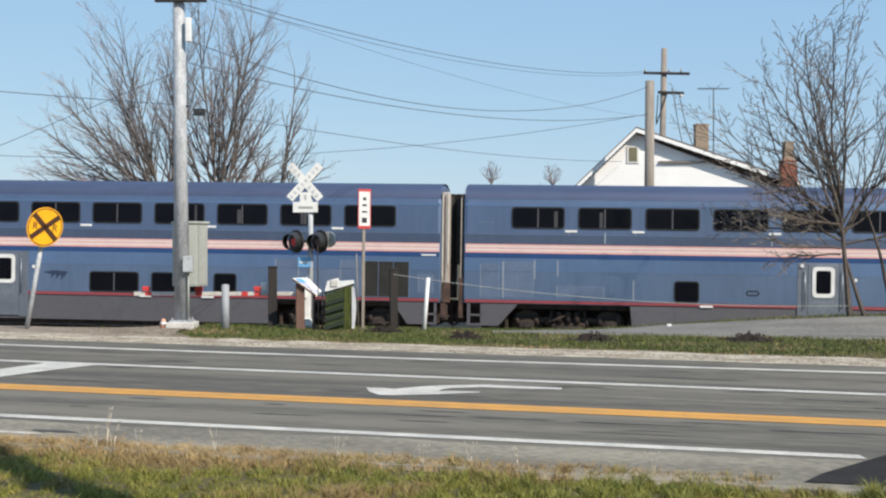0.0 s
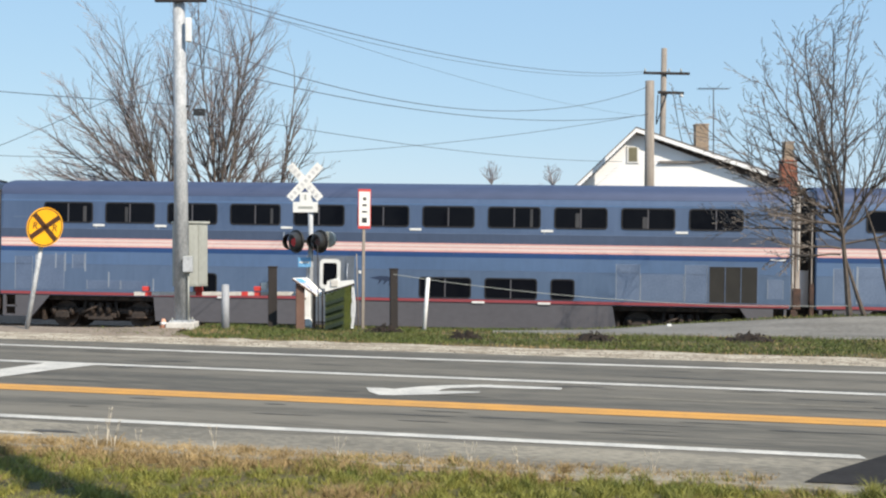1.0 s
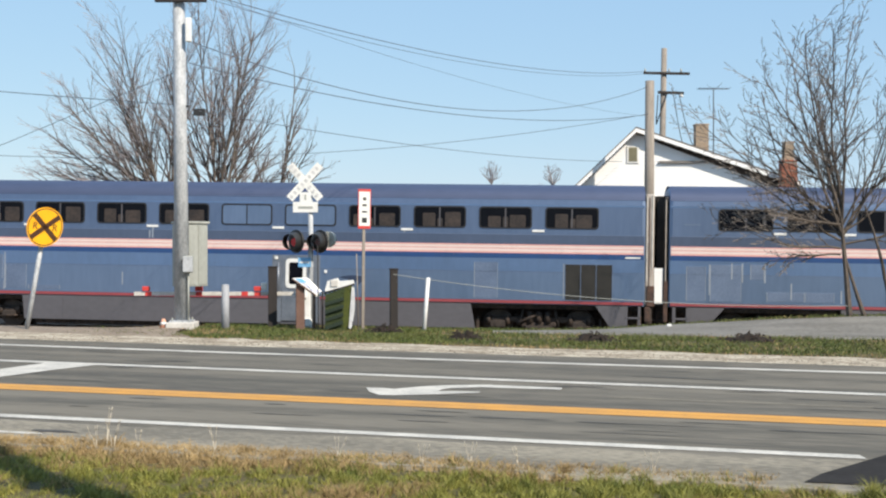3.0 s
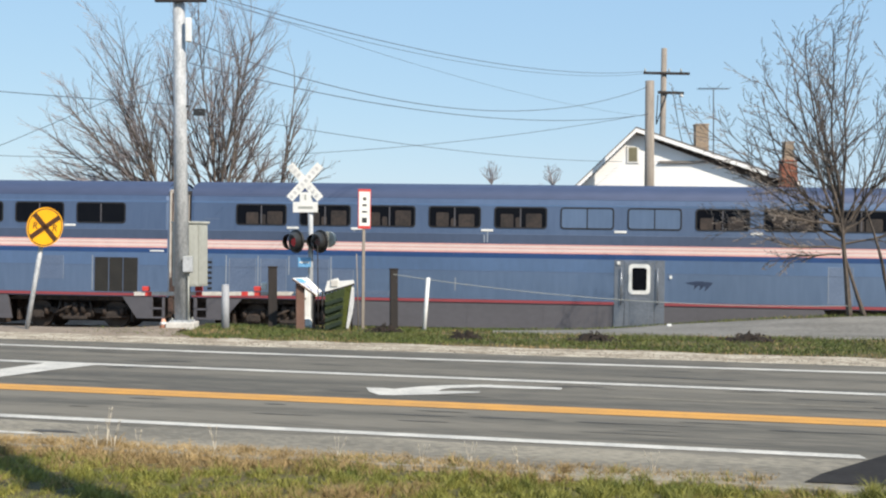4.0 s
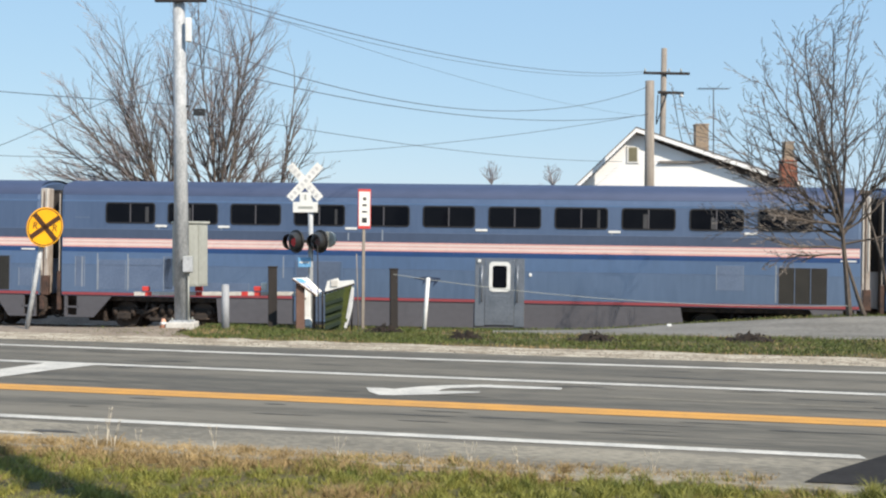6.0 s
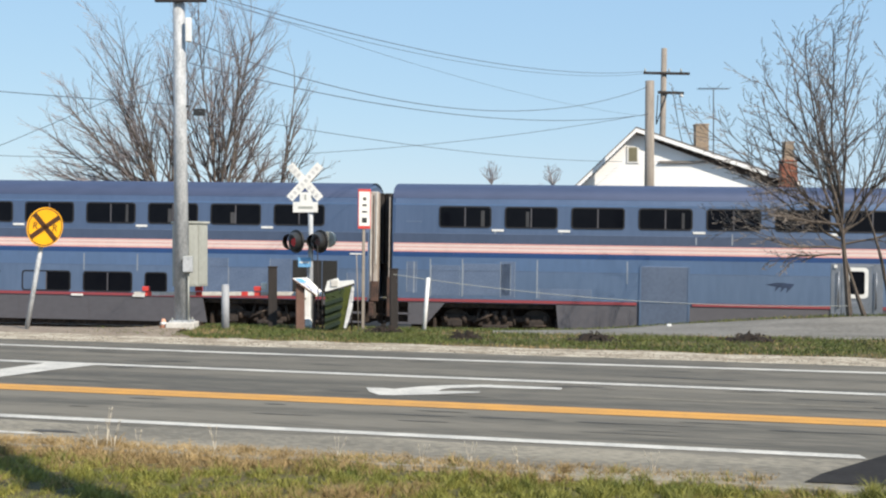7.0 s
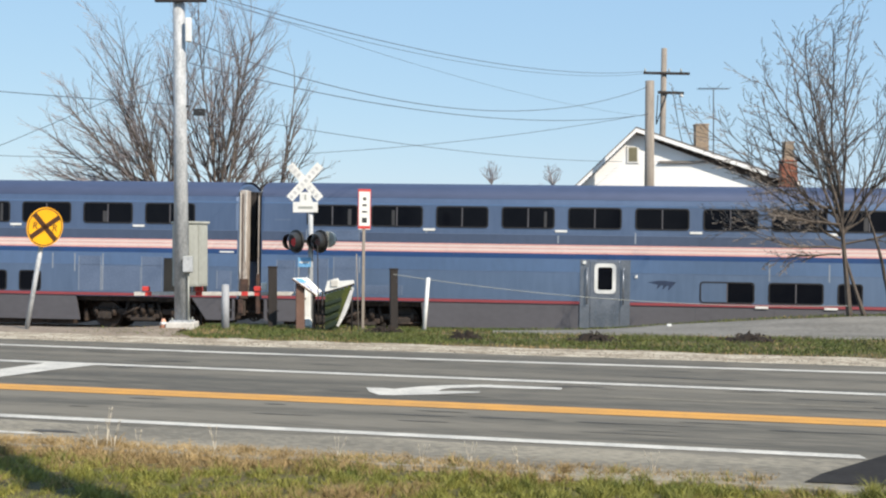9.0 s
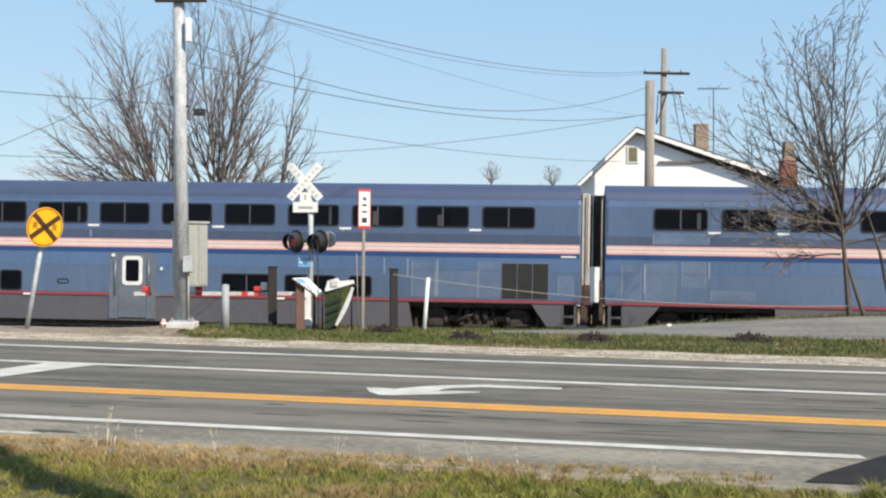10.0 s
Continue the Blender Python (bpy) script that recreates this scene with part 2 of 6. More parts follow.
def ring_prism(bm, outer, inner, y0, y1):
    """A frame between two outlines with as many points each."""
    n = len(outer)
    o0 = [bm.verts.new((x, y0, z)) for x, z in outer]
    i0 = [bm.verts.new((x, y0, z)) for x, z in inner]
    o1 = [bm.verts.new((x, y1, z)) for x, z in outer]
    i1 = [bm.verts.new((x, y1, z)) for x, z in inner]
    for i in range(n):
        j = (i + 1) % n
        for q in ((o0[i], o0[j], i0[j], i0[i]), (o1[i], i1[i], i1[j], o1[j]), (o0[i], o1[i], o1[j], o0[j]), (i0[i], i0[j], i1[j], i1[i])):
            bm.faces.new(q)
    bmesh.ops.recalc_face_normals(bm, faces=bm.faces[:])


def part(name, bm, mat, parent=None, label="", at=None):
    me = bpy.data.meshes.new(name)
    bm.to_mesh(me)
    bm.free()
    me.materials.append(mat)
    ob = new(name, me)
    if parent is not None:
        ob.parent = parent
    if at is not None:
        ob.matrix_basis = at
    return tagged(ob, label)


def boxes(name, dims, mat, parent=None, label="", bevel=0.0, at=None):
    bm = bmesh.new()
    for d in dims:
        box(bm, *d, bevel)
    return part(name, bm, mat, parent, label, at)


def each(name, dims, mat, parent=None, label="", bevel=0.0, at=None):
    return [boxes(name, [d], mat, parent, label, bevel, at) for d in dims]


def rods(name, dims, mat, parent=None, label="", at=None, n=12):
    bm = bmesh.new()
    for d in dims:
        rod(bm, *d, n=n)
    return part(name, bm, mat, parent, label, at)


def plate(name, outline, y0, y1, mat, parent=None, label="", at=None):
    bm = bmesh.new()
    prism(bm, outline, y0, y1)
    return part(name, bm, mat, parent, label, at)


def thing(name, m, label, category, group="", kind=""):
    ob = new(name)
    ob.empty_display_size = 0.2
    ob.matrix_basis = m
    return tagged(ob, label, category, group, kind)


def soup(name, verts, faces, mat, parent=None, label=""):
    me = bpy.data.meshes.new(name)
    me.from_pydata(verts, [], faces)
    me.materials.append(mat)
    ob = new(name, me)
    if parent is not None:
        ob.parent = parent
    return tagged(ob, label)


# ---- ground ----
def plane_z(x, y):
    return -0.0110 * x + 0.00266 * y


def step(a, b, v):
    k = min(1.0, max(0.0, (v - a) / (b - a)))
    return k * k * (3 - 2 * k)


TH, Y0, PITCH, RAIL, GRADE = radians(6.1), 39.84, 26.301, -0.76, 0.0148


def track_point(s, off=0.0):
    """A point beside the near side of the cars, s metres along the line and off metres behind it, at rail height."""
    return Vector((s * math.cos(TH) + off * math.sin(TH), Y0 - s * math.sin(TH) + off * math.cos(TH), RAIL - GRADE * s))


def ground_z(x, y):
    x = min(60.0, max(-60.0, x))
    near = plane_z(x, min(y, 40.0))
    v = y + 0.245 * x
    # a low swell under the lot beside the railway
    near += 0.45 * step(28.8, 31.8, y) * step(2.5, 11.5, x)
    # fall to the trackbed
    back = y + 0.107 * x
    low = RAIL - 0.30 - GRADE * x * 0.99
    edge = 31.0 + 1.6 * step(0.0, 9.0, x) - 1.9 * step(-5.6, -8.0, x)
    k = step(edge, edge + 3.6, back)
    z = near * (1 - k) + low * k
    if back > 44:
        z += 0.45 * step(44.5, 47, back)
    return z


def ground_mesh():
    xs = [-900, -300, -120, -60] + [-40 + 1.0 * i for i in range(81)] + [60, 120, 300, 900]
    ys = [-60, -20, -5, 4] + [6 + 0.5 * i for i in range(93)] + [56, 62, 75, 100, 160, 300, 700, 1500, 3000]
    vs = [(x, y, ground_z(x, y) - 0.02 + 0.012 * noise.noise((x * 0.6, y * 0.6, 0))) for y in ys for x in xs]
    n = len(xs)
    fs = [(j * n + i, j * n + i + 1, (j + 1) * n + i + 1, (j + 1) * n + i) for j in range(len(ys) - 1) for i in range(n - 1)]
    ob = soup("ground", vs, fs, M_EARTH)
    for p in ob.data.polygons:
        p.use_smooth = True
    return tagged(ob, "rough winter turf with bare brown patches", "ground", kind="structure")


RA = math.atan(0.245)


def road_xy(a, v):
    """a metres along the road from the middle of the view, v its distance straight ahead where it crosses x = 0."""
    return a * math.cos(RA), v - a * math.sin(RA)


def strip(name, v0, v1, a0, a1, lift, mat, label, category, kind="structure", rough_edge=0.0, na=40, nv=4, slew=0.0, bow=0.0):
    vs, fs = [], []
    for i in range(na + 1):
        a = a0 + (a1 - a0) * i / na
        off = slew * max(-30, min(30, a)) + bow * min(abs(a), 12) ** 2
        w0 = rough_edge * (noise.noise((a * 0.9, v0, 3.0)) + 0.6 * noise.noise((a * 3.1, v0, 7.0)))
        w1 = rough_edge * (noise.noise((a * 0.9, v1, 5.0)) + 0.6 * noise.noise((a * 3.1, v1, 9.0)))
        rows = [(j / nv, 0.0) for j in range(nv + 1)]
        if rough_edge:
            rows = [(-0.02, 0.07)] + rows + [(1.02, 0.07)]
        for f, drop in rows:
            v = v0 + w0 + (v1 + w1 - v0 - w0) * f + off
            x, y = road_xy(a, v)
            vs.append((x, y, plane_z(x, y) + lift - drop))
    k = len(rows)
    for i in range(na):
        for j in range(k - 1):
            q = i * k + j
            fs.append((q, q + k, q + k + 1, q + 1))
    return tagged(soup(name, vs, fs, mat), label, category, kind=kind)


def build_ground():
    ground_mesh()
    strip("gravel_verge", 23.2, 25.6, -60, 60, 0.012, M_GRAVEL, "pale gravel verge beside the road", "gravel", rough_edge=0.35, na=240)
    strip("shoulder", 11.45, 12.95, -60, 60, 0.024, M_SHOULDER, "dusty crumbling asphalt shoulder of the road", "shoulder", rough_edge=0.14, na=400)
    road = strip("road", 12.0, 23.75, -120, 120, 0.020, M_ASPHALT, "worn grey three-lane asphalt road", "road", rough_edge=0.05, na=160, nv=6)
    mk = dict(kind="structure")
    strip("edge_line", 22.11, 22.39, -120, 120, 0.026, M_LINE, "worn white edge line on the asphalt", "road marking", na=160, slew=0.012, bow=0.0025, **mk)
    strip("lane_line", 19.09, 19.37, -120, 120, 0.026, M_LINE, "white lane line beside the turn lane", "road marking", na=160, slew=-0.018, **mk)
    strip("centre_line", 15.63, 15.92, -120, 120, 0.026, M_YELLOW, "double yellow centre line", "road marking", **mk)
    strip("centre_line", 15.935, 16.23, -120, 120, 0.026, M_YELLOW, "double yellow centre line", "road marking", **mk)
    strip("edge_line", 13.16, 13.39, -120, 4.24, 0.026, M_LINE, "worn white edge line on the asphalt", "road marking", **mk)

    def marking(name, pts, label):
        vs = []
        for a, v in pts:
            x, y = road_xy(a, v - 0.235)
            vs.append((x, y, plane_z(x, y) + 0.027))
        return tagged(soup(name, vs, [tuple(range(len(vs)))], M_LINE), label, "road marking", kind="structure")

    marking("diagonal_marking", ((-7.10, 16.4), (-7.78, 16.4), (-7.24, 18.15), (-6.80, 19.5), (-5.88, 19.42), (-6.35, 18.40)), "broad white diagonal gore marking")
    # the turn arrow: a long shaft and a hooked head
    shaft = [(-1.12, 17.73), (-1.05, 17.26), (-0.89, 16.92), (-0.67, 16.96), (-0.15, 17.22), (0.52, 17.64), (0.53, 17.78), (-0.07, 17.65), (-0.01, 17.88),
             (0.13, 18.07), (0.56, 18.32), (1.72, 18.39), (1.77, 18.65), (0.65, 18.69), (0.05, 18.41), (-0.37, 18.08), (-0.70, 17.69), (-0.87, 17.74)]
    marking("turn_arrow", shaft, "worn white left-turn arrow")
    rng = random.Random(11)
    vs, fs = [], []
    for _ in range(70):
        a, v = rng.uniform(-8, 9), rng.choice((17.0, 17.4, 18.6, 18.9, 14.4, 14.9, 15.3, 20.4, 21.6)) + rng.gauss(0, 0.12)
        ln, w = rng.uniform(0.15, 0.7), rng.uniform(0.015, 0.05)
        q = len(vs)
        for da, dv in ((-ln, 0), (-ln * 0.4, w), (ln * 0.5, w * 0.8), (ln, 0), (ln * 0.4, -w * 0.7), (-ln * 0.5, -w)):
            x, y = road_xy(a + da, v + dv)
            vs.append((x, y, plane_z(x, y) + 0.0245))
        fs.append(tuple(range(q, q + 6)))
    tagged(soup("tar_streaks", vs, fs, M_TAR), "dark tar streaks and cracks in the asphalt", "road wear", kind="stuff")
    strip("worn_line", 17.50, 17.58, 2.3, 9.0, 0.0235, M_SHOULDER, "faint worn-off old marking", "road marking", rough_edge=0.0, na=60, nv=1)
    # a short dark smear and a pale scar in the shoulder
    for nm, mat, ax, ay, w, d in (("dark_smear", M_TAR, -4.20, 13.36, 0.24, 0.075), ("worn_patch", M_LINE, -4.62, 13.25, 0.33, 0.07)):
        vs = []
        for i in range(14):
            c = 2 * math.pi * i / 14
            r = 1 + 0.75 * noise.noise((math.cos(c) * 1.5, math.sin(c) * 1.5, ax))
            x, y = ax + w * r * math.cos(c), ay + d * r * math.sin(c) - 0.245 * w * r * math.cos(c)
            vs.append((x, y, plane_z(x, y) + 0.030))
        tagged(soup(nm, vs, [tuple(range(14))], mat), "short dark smear on the shoulder" if nm == "dark_smear" else "pale scar in the shoulder", "road wear", kind="structure")
    # dark driveway mouth
    vs = [(x, y, plane_z(x, y) + 0.032) for x, y in ((3.14, 10.88), (3.42, 11.3), (4.60, 12.62), (5.3, 13.5), (14, 12.0), (14, 8.5), (4.4, 10.6))]
    tagged(soup("driveway", vs, [tuple(range(6))], M_DARKASPH), "fresh black asphalt driveway apron", "driveway", kind="structure")
    # the lot beside the railway
    vs, fs = [], []
    nx, ny = 200, 10
    for i in range(nx + 1):
        x = 1.2 + 40 * i / nx
        for j in range(-1, ny + 2):
            f = 29.85 - 0.10 * (x - 2) + 0.3 * noise.noise((x * 0.7, 0, 1)) + 0.12 * noise.noise((x * 3.3, 0, 6))
            b = 30.4 + 0.95 * step(1.2, 6.0, x) - 0.05 * max(0, x - 7) + 0.2 * noise.noise((x * 0.6, 4, 1))
            y = f + (b - f) * j / ny
            vs.append((x, y, ground_z(x, y) + (0.012 if 0 <= j <= ny else -0.06)))
    for i in range(nx):
        for j in range(ny + 2):
            q = i * (ny + 3) + j
            fs.append((q, q + ny + 3, q + ny + 4, q + 1))
    tagged(soup("lot", vs, fs, M_LOT), "grey asphalt lot between the grass and the railway", "parking lot", kind="structure")
    # gravel of the crossing road
    vs, fs = [], []
    for i in range(31):
        for j in range(21):
            x, y = -30 + 24.5 * i / 30, 26.0 + 13 * j / 20
            x += 0.4 * noise.noise((x, y * 0.8, 2)) - 0.25 * (y - 27)
            vs.append((x, y, ground_z(x, y) + 0.010))
    for i in range(30):
        for j in range(20):
            q = i * 21 + j
            fs.append((q, q + 21, q + 22, q + 1))
    tagged(soup("gravel_apron", vs, fs, M_APRON), "brown gravel apron beside the crossing", "gravel", kind="structure")


def track():
    vs, fs = [], []
    prof = [(-1.6, -0.42), (-0.6, -0.20), (3.7, -0.20), (4.8, -0.42)]
    n = 60
    for i in range(n + 1):
        s = -150 + 300 * i / n
        for o, z in prof:
            p = track_point(s, o)
            vs.append((p.x, p.y, p.z + z))
    for i in range(n):
        for j in range(3):
            q = i * 4 + j
            fs.append((q, q + 4, q + 5, q + 1))
    tagged(soup("trackbed", vs, fs, M_BALLAST), "brown stone ballast under the railway", "ballast", kind="structure")
    # brown dirt bank beyond the rails
    vs, fs = [], []
    for i in range(61):
        sx = -60 + 2 * i
        for o, z in ((5.0, -0.36), (6.0, 0.10), (7.5, 0.30), (10.5, 0.30)):
            p = track_point(sx, o)
            vs.append((p.x, p.y, p.z + z + 0.10 * noise.noise((sx * 0.8, o, 3.0))))
    for i in range(60):
        for j in range(3):
            q = i * 4 + j
            fs.append((q, q + 4, q + 5, q + 1))
    tagged(soup("dirt_bank", vs, fs, M_DIRT), "brown dirt bank beyond the railway", "ground", kind="structure")
    th = thing("railway_track", pose(0, 0, 0), "steel rails on dark wooden sleepers", "track", kind="structure")
    for o in (1.55 - 0.755, 1.55 + 0.755):
        bm = bmesh.new()
        a, b = track_point(-140, o), track_point(140, o)
        nrm = Vector((math.sin(TH), math.cos(TH), 0))
        for w, z0, z1 in ((0.036, -0.05, 0.0), (0.010, -0.13, -0.05), (0.07, -0.16, -0.13)):
            va = [bm.verts.new(p + nrm * sgn * w + Vector((0, 0, z))) for p in (a, b) for sgn, z in ((-1, z0), (1, z0), (1, z1), (-1, z1))]
            for i in range(4):
                bm.faces.new((va[i], va[(i + 1) % 4], va[4 + (i + 1) % 4], va[4 + i]))
        part("rail", bm, M_STEEL, th)
    me = None
    for i in range(110):
        s = -30 + 0.54 * i
        if me is None:
            bm = bmesh.new()
            box(bm, -0.11, 0.11, -1.3, 1.3, -0.22, -0.155, 0.01)
            first = part("sleeper", bm, M_DARKWOOD, th)
            me, ob = first.data, first
        else:
            ob = new("sleeper", me)
            ob.parent = th
        p = track_point(s, 1.55)
        ob.matrix_basis = Matrix.Translation(p) @ pose(0, 0, 0, 0, 0, -6.1)


# ---- the train ----
CARL = 25.44
U0 = 13.0
STRETCH = 1.005


def car_profile():
    side = [(-1.52, 1.10), (-1.55, 1.30), (-1.55, 4.20), (-1.53, 4.42), (-1.46, 4.60), (-1.28, 4.73), (-0.95, 4.83), (-0.5, 4.90), (0, 4.93)]
    return side + [(-y, z) for y, z in side[-2::-1]]


def car_window(car, u0, u1, z0, z1, blank=False, half=False, y=-1.55, mirrored=None):
    x0, x1 = u0 - U0, u1 - U0
    outer = rounded(x0, x1, z0, z1, 0.11)
    inner = rounded(x0 + 0.045, x1 - 0.045, z0 + 0.045, z1 - 0.045, 0.08)
    bm = bmesh.new()
    ring_prism(bm, outer, inner, y - 0.018, y + 0.02)
    fr = part("window", bm, M_GASKET, car, "blanked-out window with a thin dark seal" if blank else "dark tinted window in a black seal")
    wide = x1 - x0 > 1.2
    mid = (x0 + x1) / 2
    cuts = [(x0 + 0.03, mid - 0.018), (mid + 0.018, x1 - 0.03)] if wide else [(x0 + 0.03, x1 - 0.03)]
    for k, (a, b) in enumerate(cuts):
        m = M_LOWER if blank or (half and k == 0) else M_GLASS
        boxes("pane", [(a, b, y - 0.007, y + 0.01, z0 + 0.03, z1 - 0.03)], m, fr)
    # thin plates on the pane paint the tones mirrored in it
    for kind, a, b, c, d in mirrored or ():
        w, h = x1 - x0, z1 - z0
        o = rounded(x0 + a * w, x0 + b * w, z0 + c * h, z0 + d * h, 0.05 if kind == "brown_tone" else 0.012)
        plate("seat_back" if kind == "brown_tone" else "curtain", o, y - 0.0095, y + 0.008, M_PANEBROWN if kind == "brown_tone" else M_PANEGREY, fr,
              "brown reflection painted on the tinted glass" if kind == "brown_tone" else "grey reflection painted on the tinted glass")
    if wide:
        boxes("mullion", [(mid - 0.018, mid + 0.018, y - 0.014, y + 0.01, z0 + 0.03, z1 - 0.03)], M_SKIRT if not blank else M_GASKET, fr)


def pane_reflections(kind, i):
    """Painted reflections on an upper window: brown patches in the diner, grey streaks in the other cars."""
    rng = random.Random(17 * i + 5 + (100 if kind == "brown_tones" else 0))
    if kind == "brown_tones":
        a = rng.uniform(0.08, 0.22)
        out = [("brown_tone", a, a + 0.24, 0.06, rng.uniform(0.55, 0.72)), ("brown_tone", a + 0.28, a + 0.38, 0.06, rng.uniform(0.4, 0.55))]
        b = rng.uniform(0.55, 0.62)
        return out + [("brown_tone", b, b + 0.30, 0.06, rng.uniform(0.6, 0.78))]
    if rng.random() < 0.45:
        return None
    a = rng.choice((0.40, 0.56, 0.80))
    return [("curtain", a, a + rng.uniform(0.05, 0.10), 0.08, rng.uniform(0.55, 0.92))]


def bogie(car, uc, n):
    x = uc - U0
    for sy in (-1, 1):
        y = sy * 1.12
        for e in (-1.3, 1.3):
            bm = bmesh.new()
            box(bm, x + e - 0.24, x + e + 0.24, y - 0.05, y + 0.05, 0.34, 0.56, 0.03)
            rod(bm, (x + e, y - 0.07, 0.45), (x + e, y + 0.07, 0.45), 0.10, n=12)
            part("axle_box", bm, M_DUSTIRON, car, "dusty brown axle box")
        boxes("spring_plank", [(x - 0.42, x + 0.42, y - 0.06, y + 0.06, 0.30, 0.40)], M_DUSTIRON, car, "dusty brown spring plank", 0.02)
        rods("swing_link", [((x - 0.62, y, 0.40), (x - 0.5, y, 0.92), 0.045)], M_DUSTIRON, car, n=8)
        rods("swing_link", [((x + 0.62, y, 0.40), (x + 0.5, y, 0.92), 0.045)], M_DUSTIRON, car, n=8)
    bm = bmesh.new()
    for sy in (-1, 1):
        y = sy * 1.0
        box(bm, x - 1.75, x + 1.75, y - 0.09, y + 0.09, 0.50, 0.68, 0.03)
        box(bm, x - 0.55, x + 0.55, y - 0.16, y + 0.16, 0.36, 0.52, 0.03)
        for dx in (-1.3, 1.3):
            box(bm, x + dx - 0.17, x + dx + 0.17, y + sy * 0.02 - 0.13, y + sy * 0.02 + 0.13, 0.30, 0.62, 0.03)
            for e in (-0.30, 0.30):
                rod(bm, (x + dx + e, y + sy * 0.1, 0.44), (x + dx + e, y + sy * 0.1, 0.72), 0.09, n=10)
        for e in (-0.28, 0.0, 0.28):
            rod(bm, (x + e, y + sy * 0.14, 0.50), (x + e, y + sy * 0.14, 0.86), 0.10, n=10)
        rod(bm, (x - 0.7, y + sy * 0.22, 0.46), (x - 0.05, y + sy * 0.22, 0.78), 0.045, n=8)
        rod(bm, (x + 0.9, y + sy * 0.2, 0.36), (x + 1.9, y + sy * 0.2, 0.42), 0.03, n=8)
        for dx in (-1.95, 1.95):
            box(bm, x + dx - 0.05, x + dx + 0.05, y - 0.14, y + 0.14, 0.25, 0.66, 0.02)
    box(bm, x - 0.35, x + 0.35, -1.0, 1.0, 0.55, 0.82, 0.03)
    for dx in (-0.75, 0.75):
        box(bm, x + dx - 0.06, x + dx + 0.06, -1.0, 1.0, 0.52, 0.66)
    part("bogie", bm, M_BOGIE, car, "greasy dark iron bogie")
    out = []
    for dx in (-1.3, 1.3):
        bm = bmesh.new()
        rod(bm, (0, -0.95, 0), (0, 0.95, 0), 0.085, n=12)
        for sy in (-1, 1):
            a = 0.69 * sy
            rod(bm, (0, a, 0), (0, a + 0.13 * sy, 0), 0.457, 0.445, n=32)
            rod(bm, (0, a - 0.03 * sy, 0), (0, a, 0), 0.482, n=32)
            rod(bm, (0, a + 0.13 * sy, 0), (0, a + 0.19 * sy, 0), 0.15, 0.11, n=16)
            for k in range(4):
                c, sn = math.cos(k * math.pi / 2), math.sin(k * math.pi / 2)
                rod(bm, (0.28 * c, a + 0.125 * sy, 0.28 * sn), (0.28 * c, a + 0.15 * sy, 0.28 * sn), 0.06, n=8)
        w = part("wheelset", bm, M_WHEEL, car, "worn steel wheels on an axle", pose(x + dx, 0, 0.457))
        out.append((w, x + dx))
    return out


